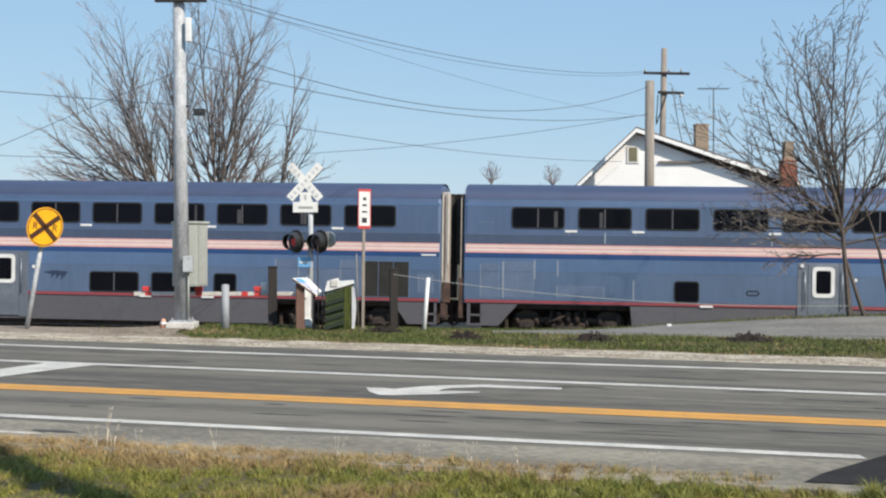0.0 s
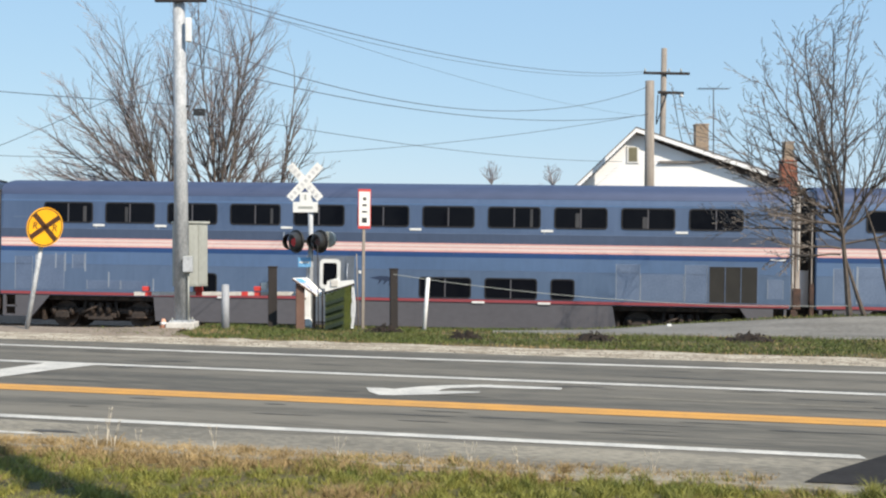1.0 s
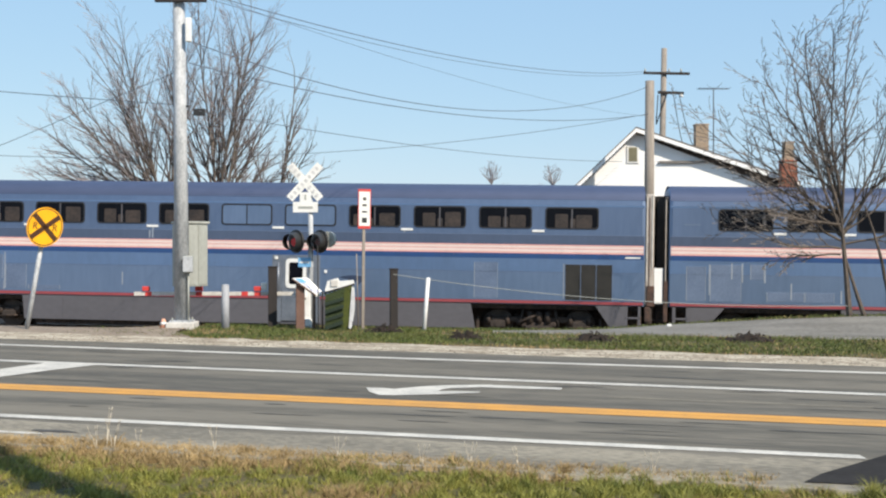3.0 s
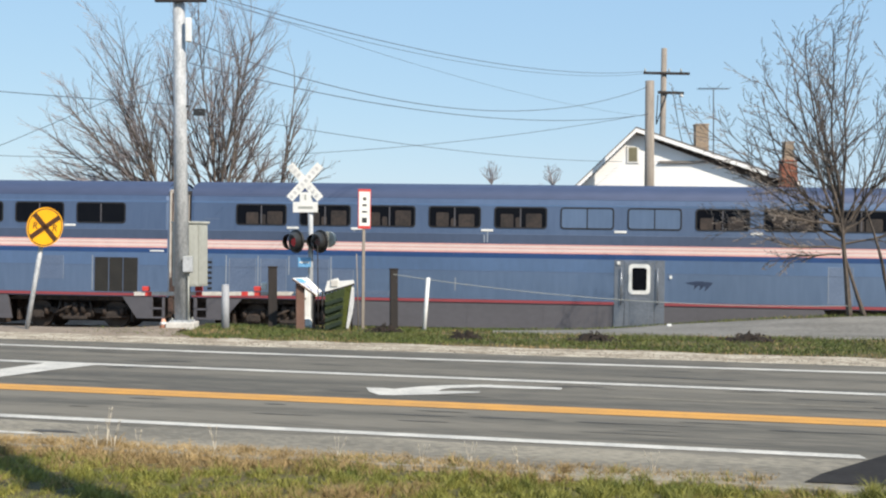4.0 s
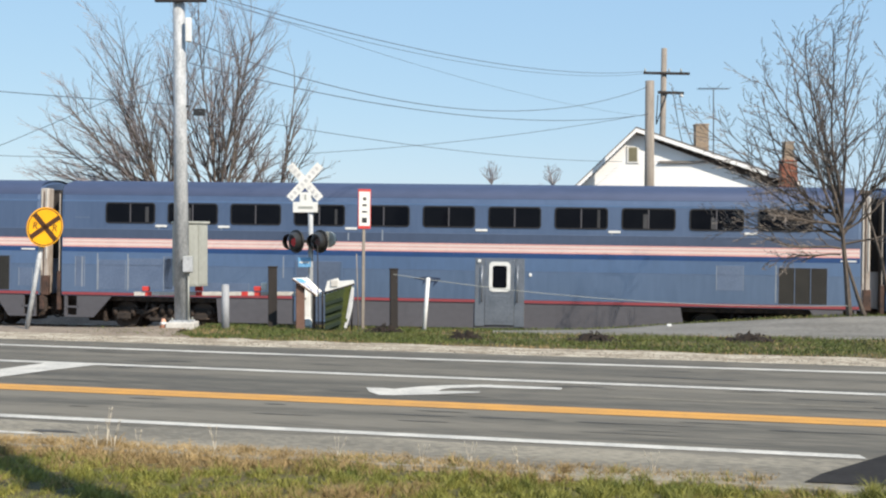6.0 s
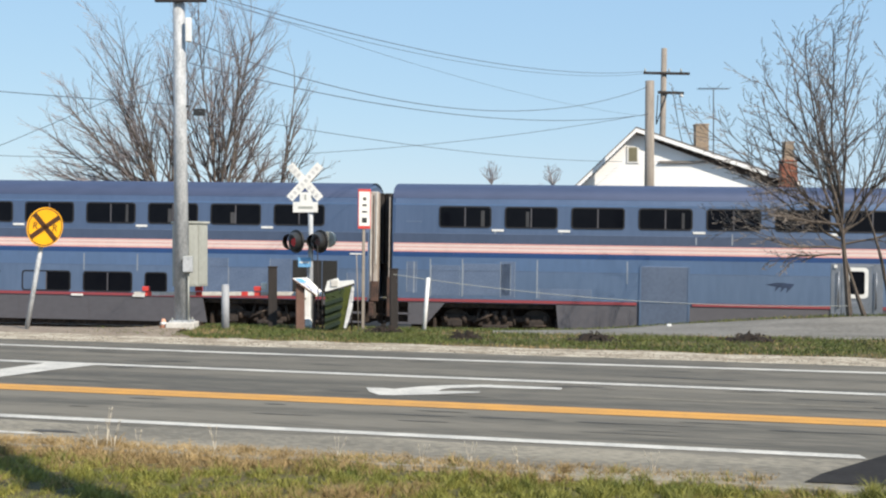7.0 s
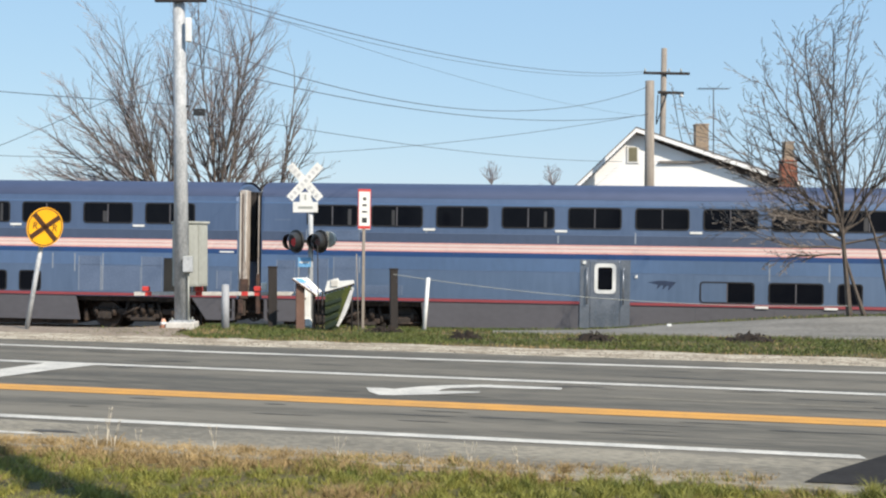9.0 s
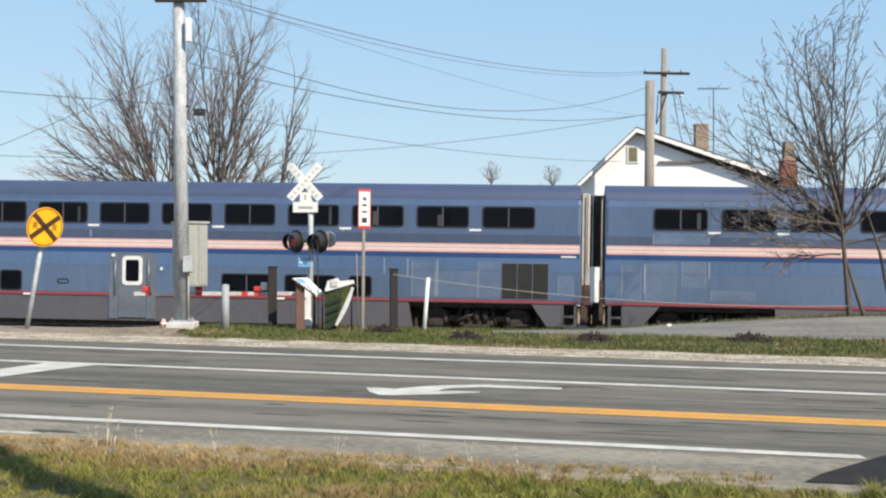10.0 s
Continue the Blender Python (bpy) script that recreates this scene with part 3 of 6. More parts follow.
def train_car(spec):
    car = thing("passenger_car", pose(0, 0, 0), spec["label"], "train car", "cars of the train")
    car.scale.x = STRETCH
    prof = car_profile()
    bm = bmesh.new()
    # rounded shell: the ends draw in a little at the roof
    stations = [(0.0, 0.10), (0.10, 0.0), (CARL - 0.10, 0.0), (CARL, 0.10)]
    rings = []
    for u, inset in stations:
        rings.append([bm.verts.new((u - U0, y * (1 - inset * 0.25), z - inset * max(0, z - 4.2) / 0.73)) for y, z in prof])
    np_ = len(prof)
    for a, b in zip(rings, rings[1:]):
        for i in range(np_):
            f = bm.faces.new((a[i], b[i], b[(i + 1) % np_], a[(i + 1) % np_]))
            f.smooth = 2 < i < np_ - 4
    bm.faces.new(rings[0])
    bm.faces.new(rings[-1][::-1])
    bmesh.ops.recalc_face_normals(bm, faces=bm.faces[:])
    part("shell", bm, M_BODY, car, "smooth blue-grey metal side and roof")
    # roof cover with a drip rail
    bm = bmesh.new()
    side = [(-1.538, 4.42), (-1.508, 4.51), (-1.465, 4.63), (-1.29, 4.76), (-0.95, 4.855), (-0.5, 4.925), (0, 4.955)]
    side = side + [(-y, z) for y, z in side[-2::-1]]
    ra = [bm.verts.new((0.02 - U0, y, z)) for y, z in side]
    rb = [bm.verts.new((CARL - 0.02 - U0, y, z)) for y, z in side]
    for i in range(len(side) - 1):
        bm.faces.new((ra[i], rb[i], rb[i + 1], ra[i + 1])).smooth = True
    part("roof", bm, M_ROOF, car, "dark blue-grey curved roof")
    each("seam", [(0.05 - U0, CARL - 0.05 - U0, -1.556, -1.54, 3.30, 3.315), (0.05 - U0, CARL - 0.05 - U0, -1.556, -1.54, 2.12, 2.135),
                   (0.05 - U0, CARL - 0.05 - U0, -1.556, -1.54, 4.255, 4.265)], M_PANEL, car)
    # thin plates whose tones stand in for reflections along the side
    boxes("upper_sheen", [(0.03 - U0, CARL - 0.03 - U0, -1.5535, -1.54, 4.20, 4.255)], M_SKYBAND, car, "bright band over the windows painted for the reflected sky")
    boxes("belt_panel", [(0.03 - U0, CARL - 0.03 - U0, -1.5535, -1.54, 3.0, 3.298)], M_BELT, car, "dull belt plate with its reflection in the colour")
    boxes("lower_side", [(0.03 - U0, CARL - 0.03 - U0, -1.5525, -1.54, 1.23, 2.118)], M_LOWER, car, "lower side plate with its reflection in the colour")
    boxes("sheen_band", [(0.03 - U0, CARL - 0.03 - U0, -1.5535, -1.54, 2.14, 2.553)], M_SKYBAND, car, "bluer band under the stripes painted for the reflected sky")
    e = 0.05
    doors = spec["door"]
    for z0, z1, m, nm, lb in ((2.96, 2.995, M_SPINK, "stripe", "thin faded red stripe"), (2.885, 2.955, M_SWHITE, "stripe", "white stripe"),
                              (2.855, 2.882, M_SPINK, "stripe", "thin faded red stripe"), (2.765, 2.852, M_SWHITE, "stripe", "white stripe"),
                              (2.715, 2.762, M_SPINK, "stripe", "thin faded red stripe"), (2.555, 2.712, M_SBLUE, "stripe", "deep blue stripe")):
        boxes(nm, [(e - U0, CARL - e - U0, -1.557, -1.54, z0, z1)], m, car, lb)
    red = [(e, doors - 0.78), (doors + 0.78, CARL - e)]
    if spec.get("hatch"):
        red = [(e, 7.72), (9.42, doors - 0.78), (doors + 0.78, CARL - e)]
    for a, b in red:
        boxes("stripe", [(a - U0, b - U0, -1.560, -1.52, 1.135, 1.225)], M_SRED, car, "red stripe along the sill")
    # skirts with slanted ends beside the bogies
    for sy in (-1, 1):
        ya, yb = (-1.53, -1.45) if sy < 0 else (1.45, 1.53)
        plate("skirt", [(5.30 - U0, 0.32), (20.15 - U0, 0.32), (20.0 - U0, 1.13), (5.42 - U0 - 0.2, 1.13)], ya, yb, M_SKIRT, car, "dusty grey lower skirt")
        plate("end_skirt", [(0.62 - U0, 0.40), (1.12 - U0, 0.40), (1.75 - U0, 1.13), (0.62 - U0, 1.13)], ya, yb, M_SKIRT, car)
        plate("end_skirt", [(CARL - 0.62 - U0, 0.40), (CARL - 1.05 - U0, 0.40), (CARL - 1.55 - U0, 1.13), (CARL - 0.62 - U0, 1.13)], ya, yb, M_SKIRT, car)
        for u in (0.12, CARL - 0.62):
            boxes("step", [(u - U0, u + 0.5 - U0, ya, yb, 0.40, 0.46), (u - U0, u + 0.5 - U0, ya, yb, 0.70, 0.76),
                           (u - U0, u + 0.10 - U0, ya, yb, 0.46, 1.13), (u + 0.42 - U0, u + 0.5 - U0, ya, yb, 0.46, 1.13)], M_SKIRT, car, "open metal step", 0.004)
    for k in range(6):
        u = 6.6 + 2.4 * k
        boxes("skirt_joint", [(u - U0, u + 0.02 - U0, -1.536, -1.5, 0.36, 1.10)], M_SKIRT, car)
    each("underframe", [(0.1 - U0, CARL - 0.1 - U0, -1.3, 1.3, 0.95, 1.12), (5.6 - U0, 19.8 - U0, -1.30, 1.30, 0.15, 0.95), (0.5 - U0, 5.6 - U0, -0.35, 0.35, 0.22, 0.95), (19.8 - U0, 24.9 - U0, -0.35, 0.35, 0.22, 0.95), (0.08 - U0, 1.3 - U0, -0.9, 0.9, 0.36, 0.95), (CARL - 1.3 - U0, CARL - 0.08 - U0, -0.9, 0.9, 0.36, 0.95)], M_BOGIE, car)
    # upper windows
    for i in range(11):
        u = 1.49 + 2.083 * i
        shut = i in spec.get("blank", ())
        car_window(car, u, u + 1.67, 3.49, 4.18, blank=shut, mirrored=None if shut else pane_reflections(spec["inner"], i))
    for i in (0, 1, 3, 5, 7, 9):
        u = 1.49 + 2.083 * i + 1.67
        boxes("vent_plate", [(u + 0.01 - U0, u + 0.39 - U0, -1.572, -1.54, 3.385, 3.46)], M_WHITE, car, "small white plate", 0.006)
    for u0, u1, half in spec["low"]:
        car_window(car, u0, u1, 1.24, 1.92, half=half)
    for u in spec.get("low_plates", ()):
        boxes("vent_plate", [(u - U0, u + 0.4 - U0, -1.575, -1.54, 1.10, 1.17)], M_WHITE, car, "small white plate", 0.006)
    for u in spec.get("ladder", ()):
        ld = boxes("ladder_recess", [(u - U0, u + 0.18 - U0, -1.558, -1.52, 1.32, 2.42)], M_LOWER, car, "recessed grab ladder")
        each("rung", [(u + 0.02 - U0, u + 0.16 - U0, -1.566, -1.55, 1.38 + 0.17 * k, 1.46 + 0.17 * k) for k in range(6)], M_GASKET, ld)
    # side door
    d = doors - U0
    dr = boxes("door", [(d - 0.46, d + 0.46, -1.575, -1.50, 0.42, 2.50)], M_DOOR, car, "bare metal side door with a small window", 0.012)
    bm = bmesh.new()
    ring_prism(bm, rounded(d - 0.335, d + 0.335, 1.48, 2.43, 0.13), rounded(d - 0.225, d + 0.225, 1.60, 2.31, 0.07), -1.60, -1.57)
    part("window_frame", bm, M_WHITE, dr, "rounded white window frame")
    plate("pane", rounded(d - 0.23, d + 0.23, 1.595, 2.315, 0.07), -1.583, -1.57, M_GLASS, dr)
    boxes("door_panel", [(d - 0.30, d + 0.30, -1.582, -1.57, 0.55, 1.35)], M_DOOR, dr, "", 0.006)
    each("door_surround", [(d - 0.78, d - 0.47, -1.566, -1.50, 0.38, 2.54), (d + 0.47, d + 0.78, -1.566, -1.50, 0.38, 2.54),
                            (d - 0.78, d + 0.78, -1.566, -1.50, 2.51, 2.545)], M_DOOR, car, "bare metal door surround", 0.006)
    for sx in (-0.56, 0.56):
        rods("grab_rail", [((d + sx, -1.63, 1.15), (d + sx, -1.63, 2.30), 0.018), ((d + sx, -1.63, 1.2), (d + sx, -1.56, 1.2), 0.012),
                           ((d + sx, -1.63, 2.25), (d + sx, -1.56, 2.25), 0.012)], M_DOOR, car, "bright metal grab rail", n=8)
    each("marker_light", [(d - 0.70, d - 0.60, -1.62, -1.55, 2.40, 2.50), (d + 0.92, d + 1.0, -1.60, -1.54, 1.98, 2.08)], M_WHITE, car, "small white lamp housing", 0.01)
    # louvred equipment grille
    g0, g1 = 22.97 - U0, 24.42 - U0
    lv = boxes("grille", [(g0, g1, -1.558, -1.5, 1.26, 2.38)], M_LOUVER, car, "dark brown louvred equipment grille")
    each("grille_frame", [(g0 - 0.03, g0, -1.575, -1.5, 1.24, 2.40), (g1, g1 + 0.03, -1.575, -1.5, 1.24, 2.40), (g0, g1, -1.575, -1.5, 2.38, 2.40), (g0, g1, -1.575, -1.5, 1.24, 1.26),
                           (g0 + 0.47, g0 + 0.49, -1.575, -1.5, 1.26, 2.38), (g0 + 0.95, g0 + 0.97, -1.575, -1.5, 1.26, 2.38)], M_PANEL, lv)
    for k in range(20):
        z = 1.285 + 0.055 * k
        boxes("slat", [(g0, g1, -1.570, -1.552, z, z + 0.02)], M_LOUVER, lv)
    # access panels, seams and hatches on the lower side
    for u0, u1, z0, z1 in spec["panels"]:
        pn = boxes("access_panel", [(u0 - U0, u1 - U0, -1.556, -1.52, z0, z1)], M_PANEL, car, "flush grey access panel", 0.003)
        each("panel_edge", [(u0 - U0 - 0.02, u0 - U0, -1.562, -1.52, z0, z1), (u1 - U0, u1 - U0 + 0.012, -1.562, -1.52, z0, z1)], M_STRIP, pn)
    # joint strips, their colour made pale for the glints along the seams
    for u, z0, z1 in spec.get("streaks", ()):
        boxes("rivet_strip", [(u - U0, u - U0 + 0.042, -1.559, -1.52, z0, z1)], M_STRIP, car, "metal joint strip with a glint in its pale colour")
    if spec.get("hatch"):
        h = boxes("baggage_door", [(7.80 - U0, 9.35 - U0, -1.574, -1.50, 0.42, 2.36)], M_HATCH, car, "wide flush grey baggage door", 0.012)
        each("door_rib", [(7.80 - U0, 7.86 - U0, -1.590, -1.57, 0.42, 2.36), (9.29 - U0, 9.35 - U0, -1.590, -1.57, 0.42, 2.36),
                           (7.86 - U0, 9.29 - U0, -1.590, -1.57, 0.42, 0.48), (7.86 - U0, 9.29 - U0, -1.590, -1.57, 1.22, 1.25)], M_LOWER, h)
    if spec.get("oval"):
        u = spec["oval"] - U0
        bm = bmesh.new()
        ring_prism(bm, rounded(u - 0.2, u + 0.2, 1.49, 1.66, 0.08), rounded(u - 0.16, u + 0.16, 1.53, 1.62, 0.04), -1.565, -1.54)
        part("filler_ring", bm, M_GASKET, car)
    if spec.get("mark"):
        u = spec["mark"] - U0
        for k in range(3):
            plate("emblem", [(u - 0.44 + 0.20 * k, 1.86 - 0.02 * k), (u - 0.10 + 0.20 * k, 1.92 - 0.01 * k), (u + 0.16 + 0.14 * k, 1.92 - 0.02 * k), (u + 0.0 + 0.16 * k, 1.80 - 0.03 * k),
                             (u - 0.16 + 0.17 * k, 1.64 - 0.02 * k), (u - 0.12 + 0.17 * k, 1.79 - 0.02 * k)],
                  -1.559 - 0.002 * k, -1.54, M_EMBLEM, car, "dark blue swoosh emblem")
    # car number bars
    boxes("number_bar", [(CARL - 0.62 - U0, CARL - 0.15 - U0, -1.563, -1.54, 2.59, 2.64)], M_WHITE, car, "small white number bar")
    boxes("number_bar", [(0.45 - U0, 0.95 - U0, -1.558, -1.54, 3.66, 3.70)], M_PANEL, car, "faint pale number bar")
    # ends: diaphragms, gangway and coupler
    boxes("diaphragm", [(CARL - U0, CARL + 0.27 - U0, -1.52, -1.08, 1.15, 4.62)], M_DIAPH, car, "weathered tan diaphragm panel", 0.04)
    boxes("diaphragm", [(CARL - U0, CARL + 0.27 - U0, 1.08, 1.52, 1.15, 4.62)], M_DIAPH, car, "weathered tan diaphragm panel", 0.04)
    each("diaphragm_rib", [(CARL + 0.03 - U0, CARL + 0.055 - U0, -1.545, -1.50, 1.9, 4.55), (CARL + 0.20 - U0, CARL + 0.235 - U0, -1.545, -1.50, 2.3, 4.60)], M_CONCRETE, car, "pale worn edge of the diaphragm", 0.006)
    boxes("diaphragm_rib", [(CARL + 0.11 - U0, CARL + 0.14 - U0, -1.54, -1.50, 1.6, 4.5)], M_RUST, car, "brown rib of the diaphragm", 0.006)
    each("end_plate", [(CARL + 0.05 - U0, CARL + 0.30 - U0, -1.548, -1.35, 1.10, 1.75), (CARL + 0.0 - U0, CARL + 0.16 - U0, -1.545, -1.35, 0.62, 1.08),
                       (-0.16 - U0, -0.03 - U0, -1.50, -1.30, 0.62, 1.9)], M_RUST, car, "rusty brown end plate", 0.02)
    boxes("end_rail", [(-0.115 - U0, -0.085 - U0, -1.47, -1.43, 1.9, 4.45)], M_DIAPH, car, "pale vertical end rail", 0.006)
    boxes("end_post", [(CARL + 0.02 - U0, CARL + 0.22 - U0, -1.50, -1.36, 0.55, 2.2)], M_BOGIE, car, "dark rusty end post", 0.02)
    boxes("diaphragm", [(-0.14 - U0, -U0, -1.44, -1.10, 1.15, 4.55)], M_RUBBER, car, "black rubber diaphragm", 0.03)
    for u0, u1 in ((CARL - U0, CARL + 0.35 - U0), (-0.35 - U0, -U0)):
        boxes("gangway", [(u0, u1, -0.75, -0.60, 2.4, 4.6), (u0, u1, 0.60, 0.75, 2.4, 4.6), (u0, u1, -0.75, 0.75, 4.45, 4.6), (u0, u1, -0.75, 0.75, 2.3, 2.42)], M_RUBBER, car, "black rubber gangway hood", 0.02)
        boxes("buffer_beam", [(u0, u1, -0.62, 0.62, 0.42, 1.12)], M_BOGIE, car, "dark rusty buffer beam", 0.02)
        each("coupler", [(u0 - 0.02, u1 + 0.02, -0.14, 0.14, 0.72, 1.0), (u0, u1, -1.2, -1.1, 0.62, 0.70)], M_BOGIE, car, "dark iron coupler", 0.02)
    for y in (-0.9, -0.5, 0.5):
        hs = bmesh.new()
        for k in range(6):
            a0, a1 = k / 6, (k + 1) / 6
            rod(hs, (CARL - U0 + 0.73 * a0, y, 0.85 - 0.5 * math.sin(math.pi * a0)), (CARL - U0 + 0.73 * a1, y, 0.85 - 0.5 * math.sin(math.pi * a1)), 0.03, n=6)
        part("hose", hs, M_RUBBER, car, "sagging black brake hose")
    wheels = bogie(car, 3.30, 0) + bogie(car, 22.15, 1)
    return car, wheels


PANELS_L = [(0.55, 1.12, 1.30, 2.38), (1.28, 2.20, 1.30, 2.44), (2.95, 4.40, 1.32, 1.70)]
PANELS_R = [(20.12, 20.84, 1.28, 2.42), (20.88, 22.18, 1.28, 2.10), (22.24, 22.90, 1.28, 2.42), (24.75, 25.2, 1.40, 2.0)]
LOW_B = [(13.91, 15.58, False), (15.99, 17.66, False), (18.07, 18.83, False)]
# thin vertical joints in the window panel, alike on all cars
JOINTS = ((3.26, 3.32, 3.46), (5.34, 3.32, 3.46), (9.5, 3.05, 3.28), (17.84, 3.32, 3.46))
CARS = [
    dict(label="blue-grey double-deck sleeping car with red and blue stripes", door=11.08, low=[(6.56, 7.34, False)] + LOW_B, low_plates=(7.36,), panels=PANELS_L + PANELS_R, oval=8.96,
         inner="grey_tones", streaks=((1.22, 1.3, 2.45), (2.22, 1.9, 2.5), (2.94, 2.0, 2.5), (5.3, 1.3, 1.9), (4.4, 3.05, 3.4)) + JOINTS),
    dict(label="blue-grey double-deck sleeping car with small lower windows", door=11.05, low=[(6.56, 7.34, False)] + LOW_B, low_plates=(7.36, 15.6, 17.68),
         panels=PANELS_L[:2] + [(3.0, 4.1, 1.32, 1.62), (4.15, 5.0, 1.32, 1.62), (2.5, 2.88, 2.0, 2.46)] + PANELS_R, oval=8.96, inner="grey_tones",
         mark=12.75, streaks=((1.22, 1.5, 2.45), (1.9, 2.0, 2.5), (2.22, 1.9, 2.5), (2.9, 1.9, 2.5), (3.7, 1.4, 1.9), (5.2, 1.3, 1.7)) + JOINTS),
    dict(label="blue-grey double-deck dining car with two blanked windows", door=14.38, low=[],
         panels=[(1.30, 2.16, 1.32, 2.42), (2.34, 3.16, 1.32, 2.42), (3.94, 4.54, 1.62, 2.42), (4.0, 4.58, 1.26, 1.56), (4.66, 5.35, 1.32, 2.10), (5.45, 6.5, 1.30, 1.44)] + PANELS_R[:1], blank=(5, 6), mark=16.2,
         ladder=(0.56,), inner="brown_tones", streaks=((1.17, 1.3, 2.5), (2.22, 1.3, 2.5), (3.23, 1.9, 2.5), (4.60, 1.3, 2.5), (8.6, 1.5, 1.9), (22.9, 1.3, 2.4), (9.6, 3.05, 3.4)) + JOINTS),
    dict(label="blue-grey double-deck car with a wide baggage door", door=14.38, low=[],
         panels=[(0.50, 0.80, 1.42, 2.40), (1.28, 2.18, 1.32, 2.30), (2.30, 3.78, 1.36, 2.36), (3.48, 3.92, 1.30, 2.44), (4.7, 6.3, 1.28, 1.60), (21.1, 21.9, 1.65, 2.42)], hatch=True, mark=12.08,
         inner="grey_tones", streaks=((0.70, 1.4, 2.4), (1.22, 1.3, 2.5), (2.24, 1.3, 2.5), (4.60, 1.3, 2.5), (7.4, 1.8, 2.5), (22.87, 1.3, 2.45), (10.6, 3.05, 3.4)) + JOINTS),
    dict(label="blue-grey double-deck coach with a half-blanked lower window", door=11.0, low=[(13.91, 15.58, True), (15.99, 17.66, False), (18.07, 18.83, False)], low_plates=(15.6, 17.68),
         panels=PANELS_L[:2] + PANELS_R + [(1.5, 3.2, 3.05, 3.38), (2.4, 3.1, 1.7, 2.5), (3.3, 4.6, 1.32, 1.62)], mark=12.75, inner="grey_tones",
         streaks=((1.22, 1.5, 2.45), (16.0, 1.95, 2.5), (17.8, 1.95, 2.5), (3.2, 2.0, 2.5), (11.9, 3.05, 3.4)) + JOINTS),
    dict(label="blue-grey double-deck coach with red and blue stripes", door=10.95, low=[(6.44, 7.20, False)] + LOW_B, low_plates=(7.25, 15.6), panels=PANELS_L + PANELS_R, oval=8.6,
         inner="grey_tones", streaks=((19.95, 1.9, 2.5), (20.9, 1.3, 2.5), (19.2, 2.0, 2.5)) + JOINTS),
]


# ---- roadside things ----
def base(x, y):
    return ground_z(x, y) - 0.02


def advance_sign():
    th = thing("railroad_sign", pose(-9.68, 29.1, base(-9.68, 29.1), 0, 10.5, -10), "round yellow railroad advance sign on a leaning grey post", "road sign")
    rods("post", [((0, 0, -0.1), (0, 0, 2.2), 0.055)], M_POLE, th, "leaning grey metal post")
    bm = bmesh.new()
    rod(bm, (0.06, -0.075, 2.45), (0.06, -0.060, 2.45), 0.46, n=40)
    disc = part("sign_disc", bm, M_SIGNYEL, th, "round yellow sign face", pose(0.09, -0.15, 2.45, 0, 0, 58) @ Matrix.Translation((-0.06, 0.067, -2.45)))
    rods("bracket", [((0, 0, 2.12), (0.05, -0.14, 2.12), 0.02)], M_POLE, th, "", n=8)
    bm = bmesh.new()
    for a in (40, -40):
        m = Matrix.Translation((0.06, -0.080, 2.45)) @ Matrix.Rotation(radians(a), 4, "Y")
        vs = box(bm, -0.42, 0.42, -0.003, 0.003, -0.058, 0.058)
        bmesh.ops.transform(bm, matrix=m, verts=vs)
    part("black_cross", bm, M_CROSS, disc, "black diagonal cross")
    bm = bmesh.new()
    outer = [(0.06 + 0.435 * math.cos(i * math.pi / 20), 2.45 + 0.435 * math.sin(i * math.pi / 20)) for i in range(40)]
    inner = [(0.06 + 0.415 * math.cos(i * math.pi / 20), 2.45 + 0.415 * math.sin(i * math.pi / 20)) for i in range(40)]
    ring_prism(bm, outer, inner, -0.079, -0.074)
    part("black_border", bm, M_BLACK, disc)
    for dx in (-0.25, 0.25):
        c = bpy.data.curves.new("letter", "FONT")
        c.body, c.size, c.align_x, c.align_y, c.extrude = "R", 0.23, "CENTER", "CENTER", 0.002
        c.materials.append(M_CROSS)
        o = new("letter", c)
        o.parent = disc
        o.matrix_basis = pose(0.06 + dx, -0.079, 2.45, 90, 0, 0)


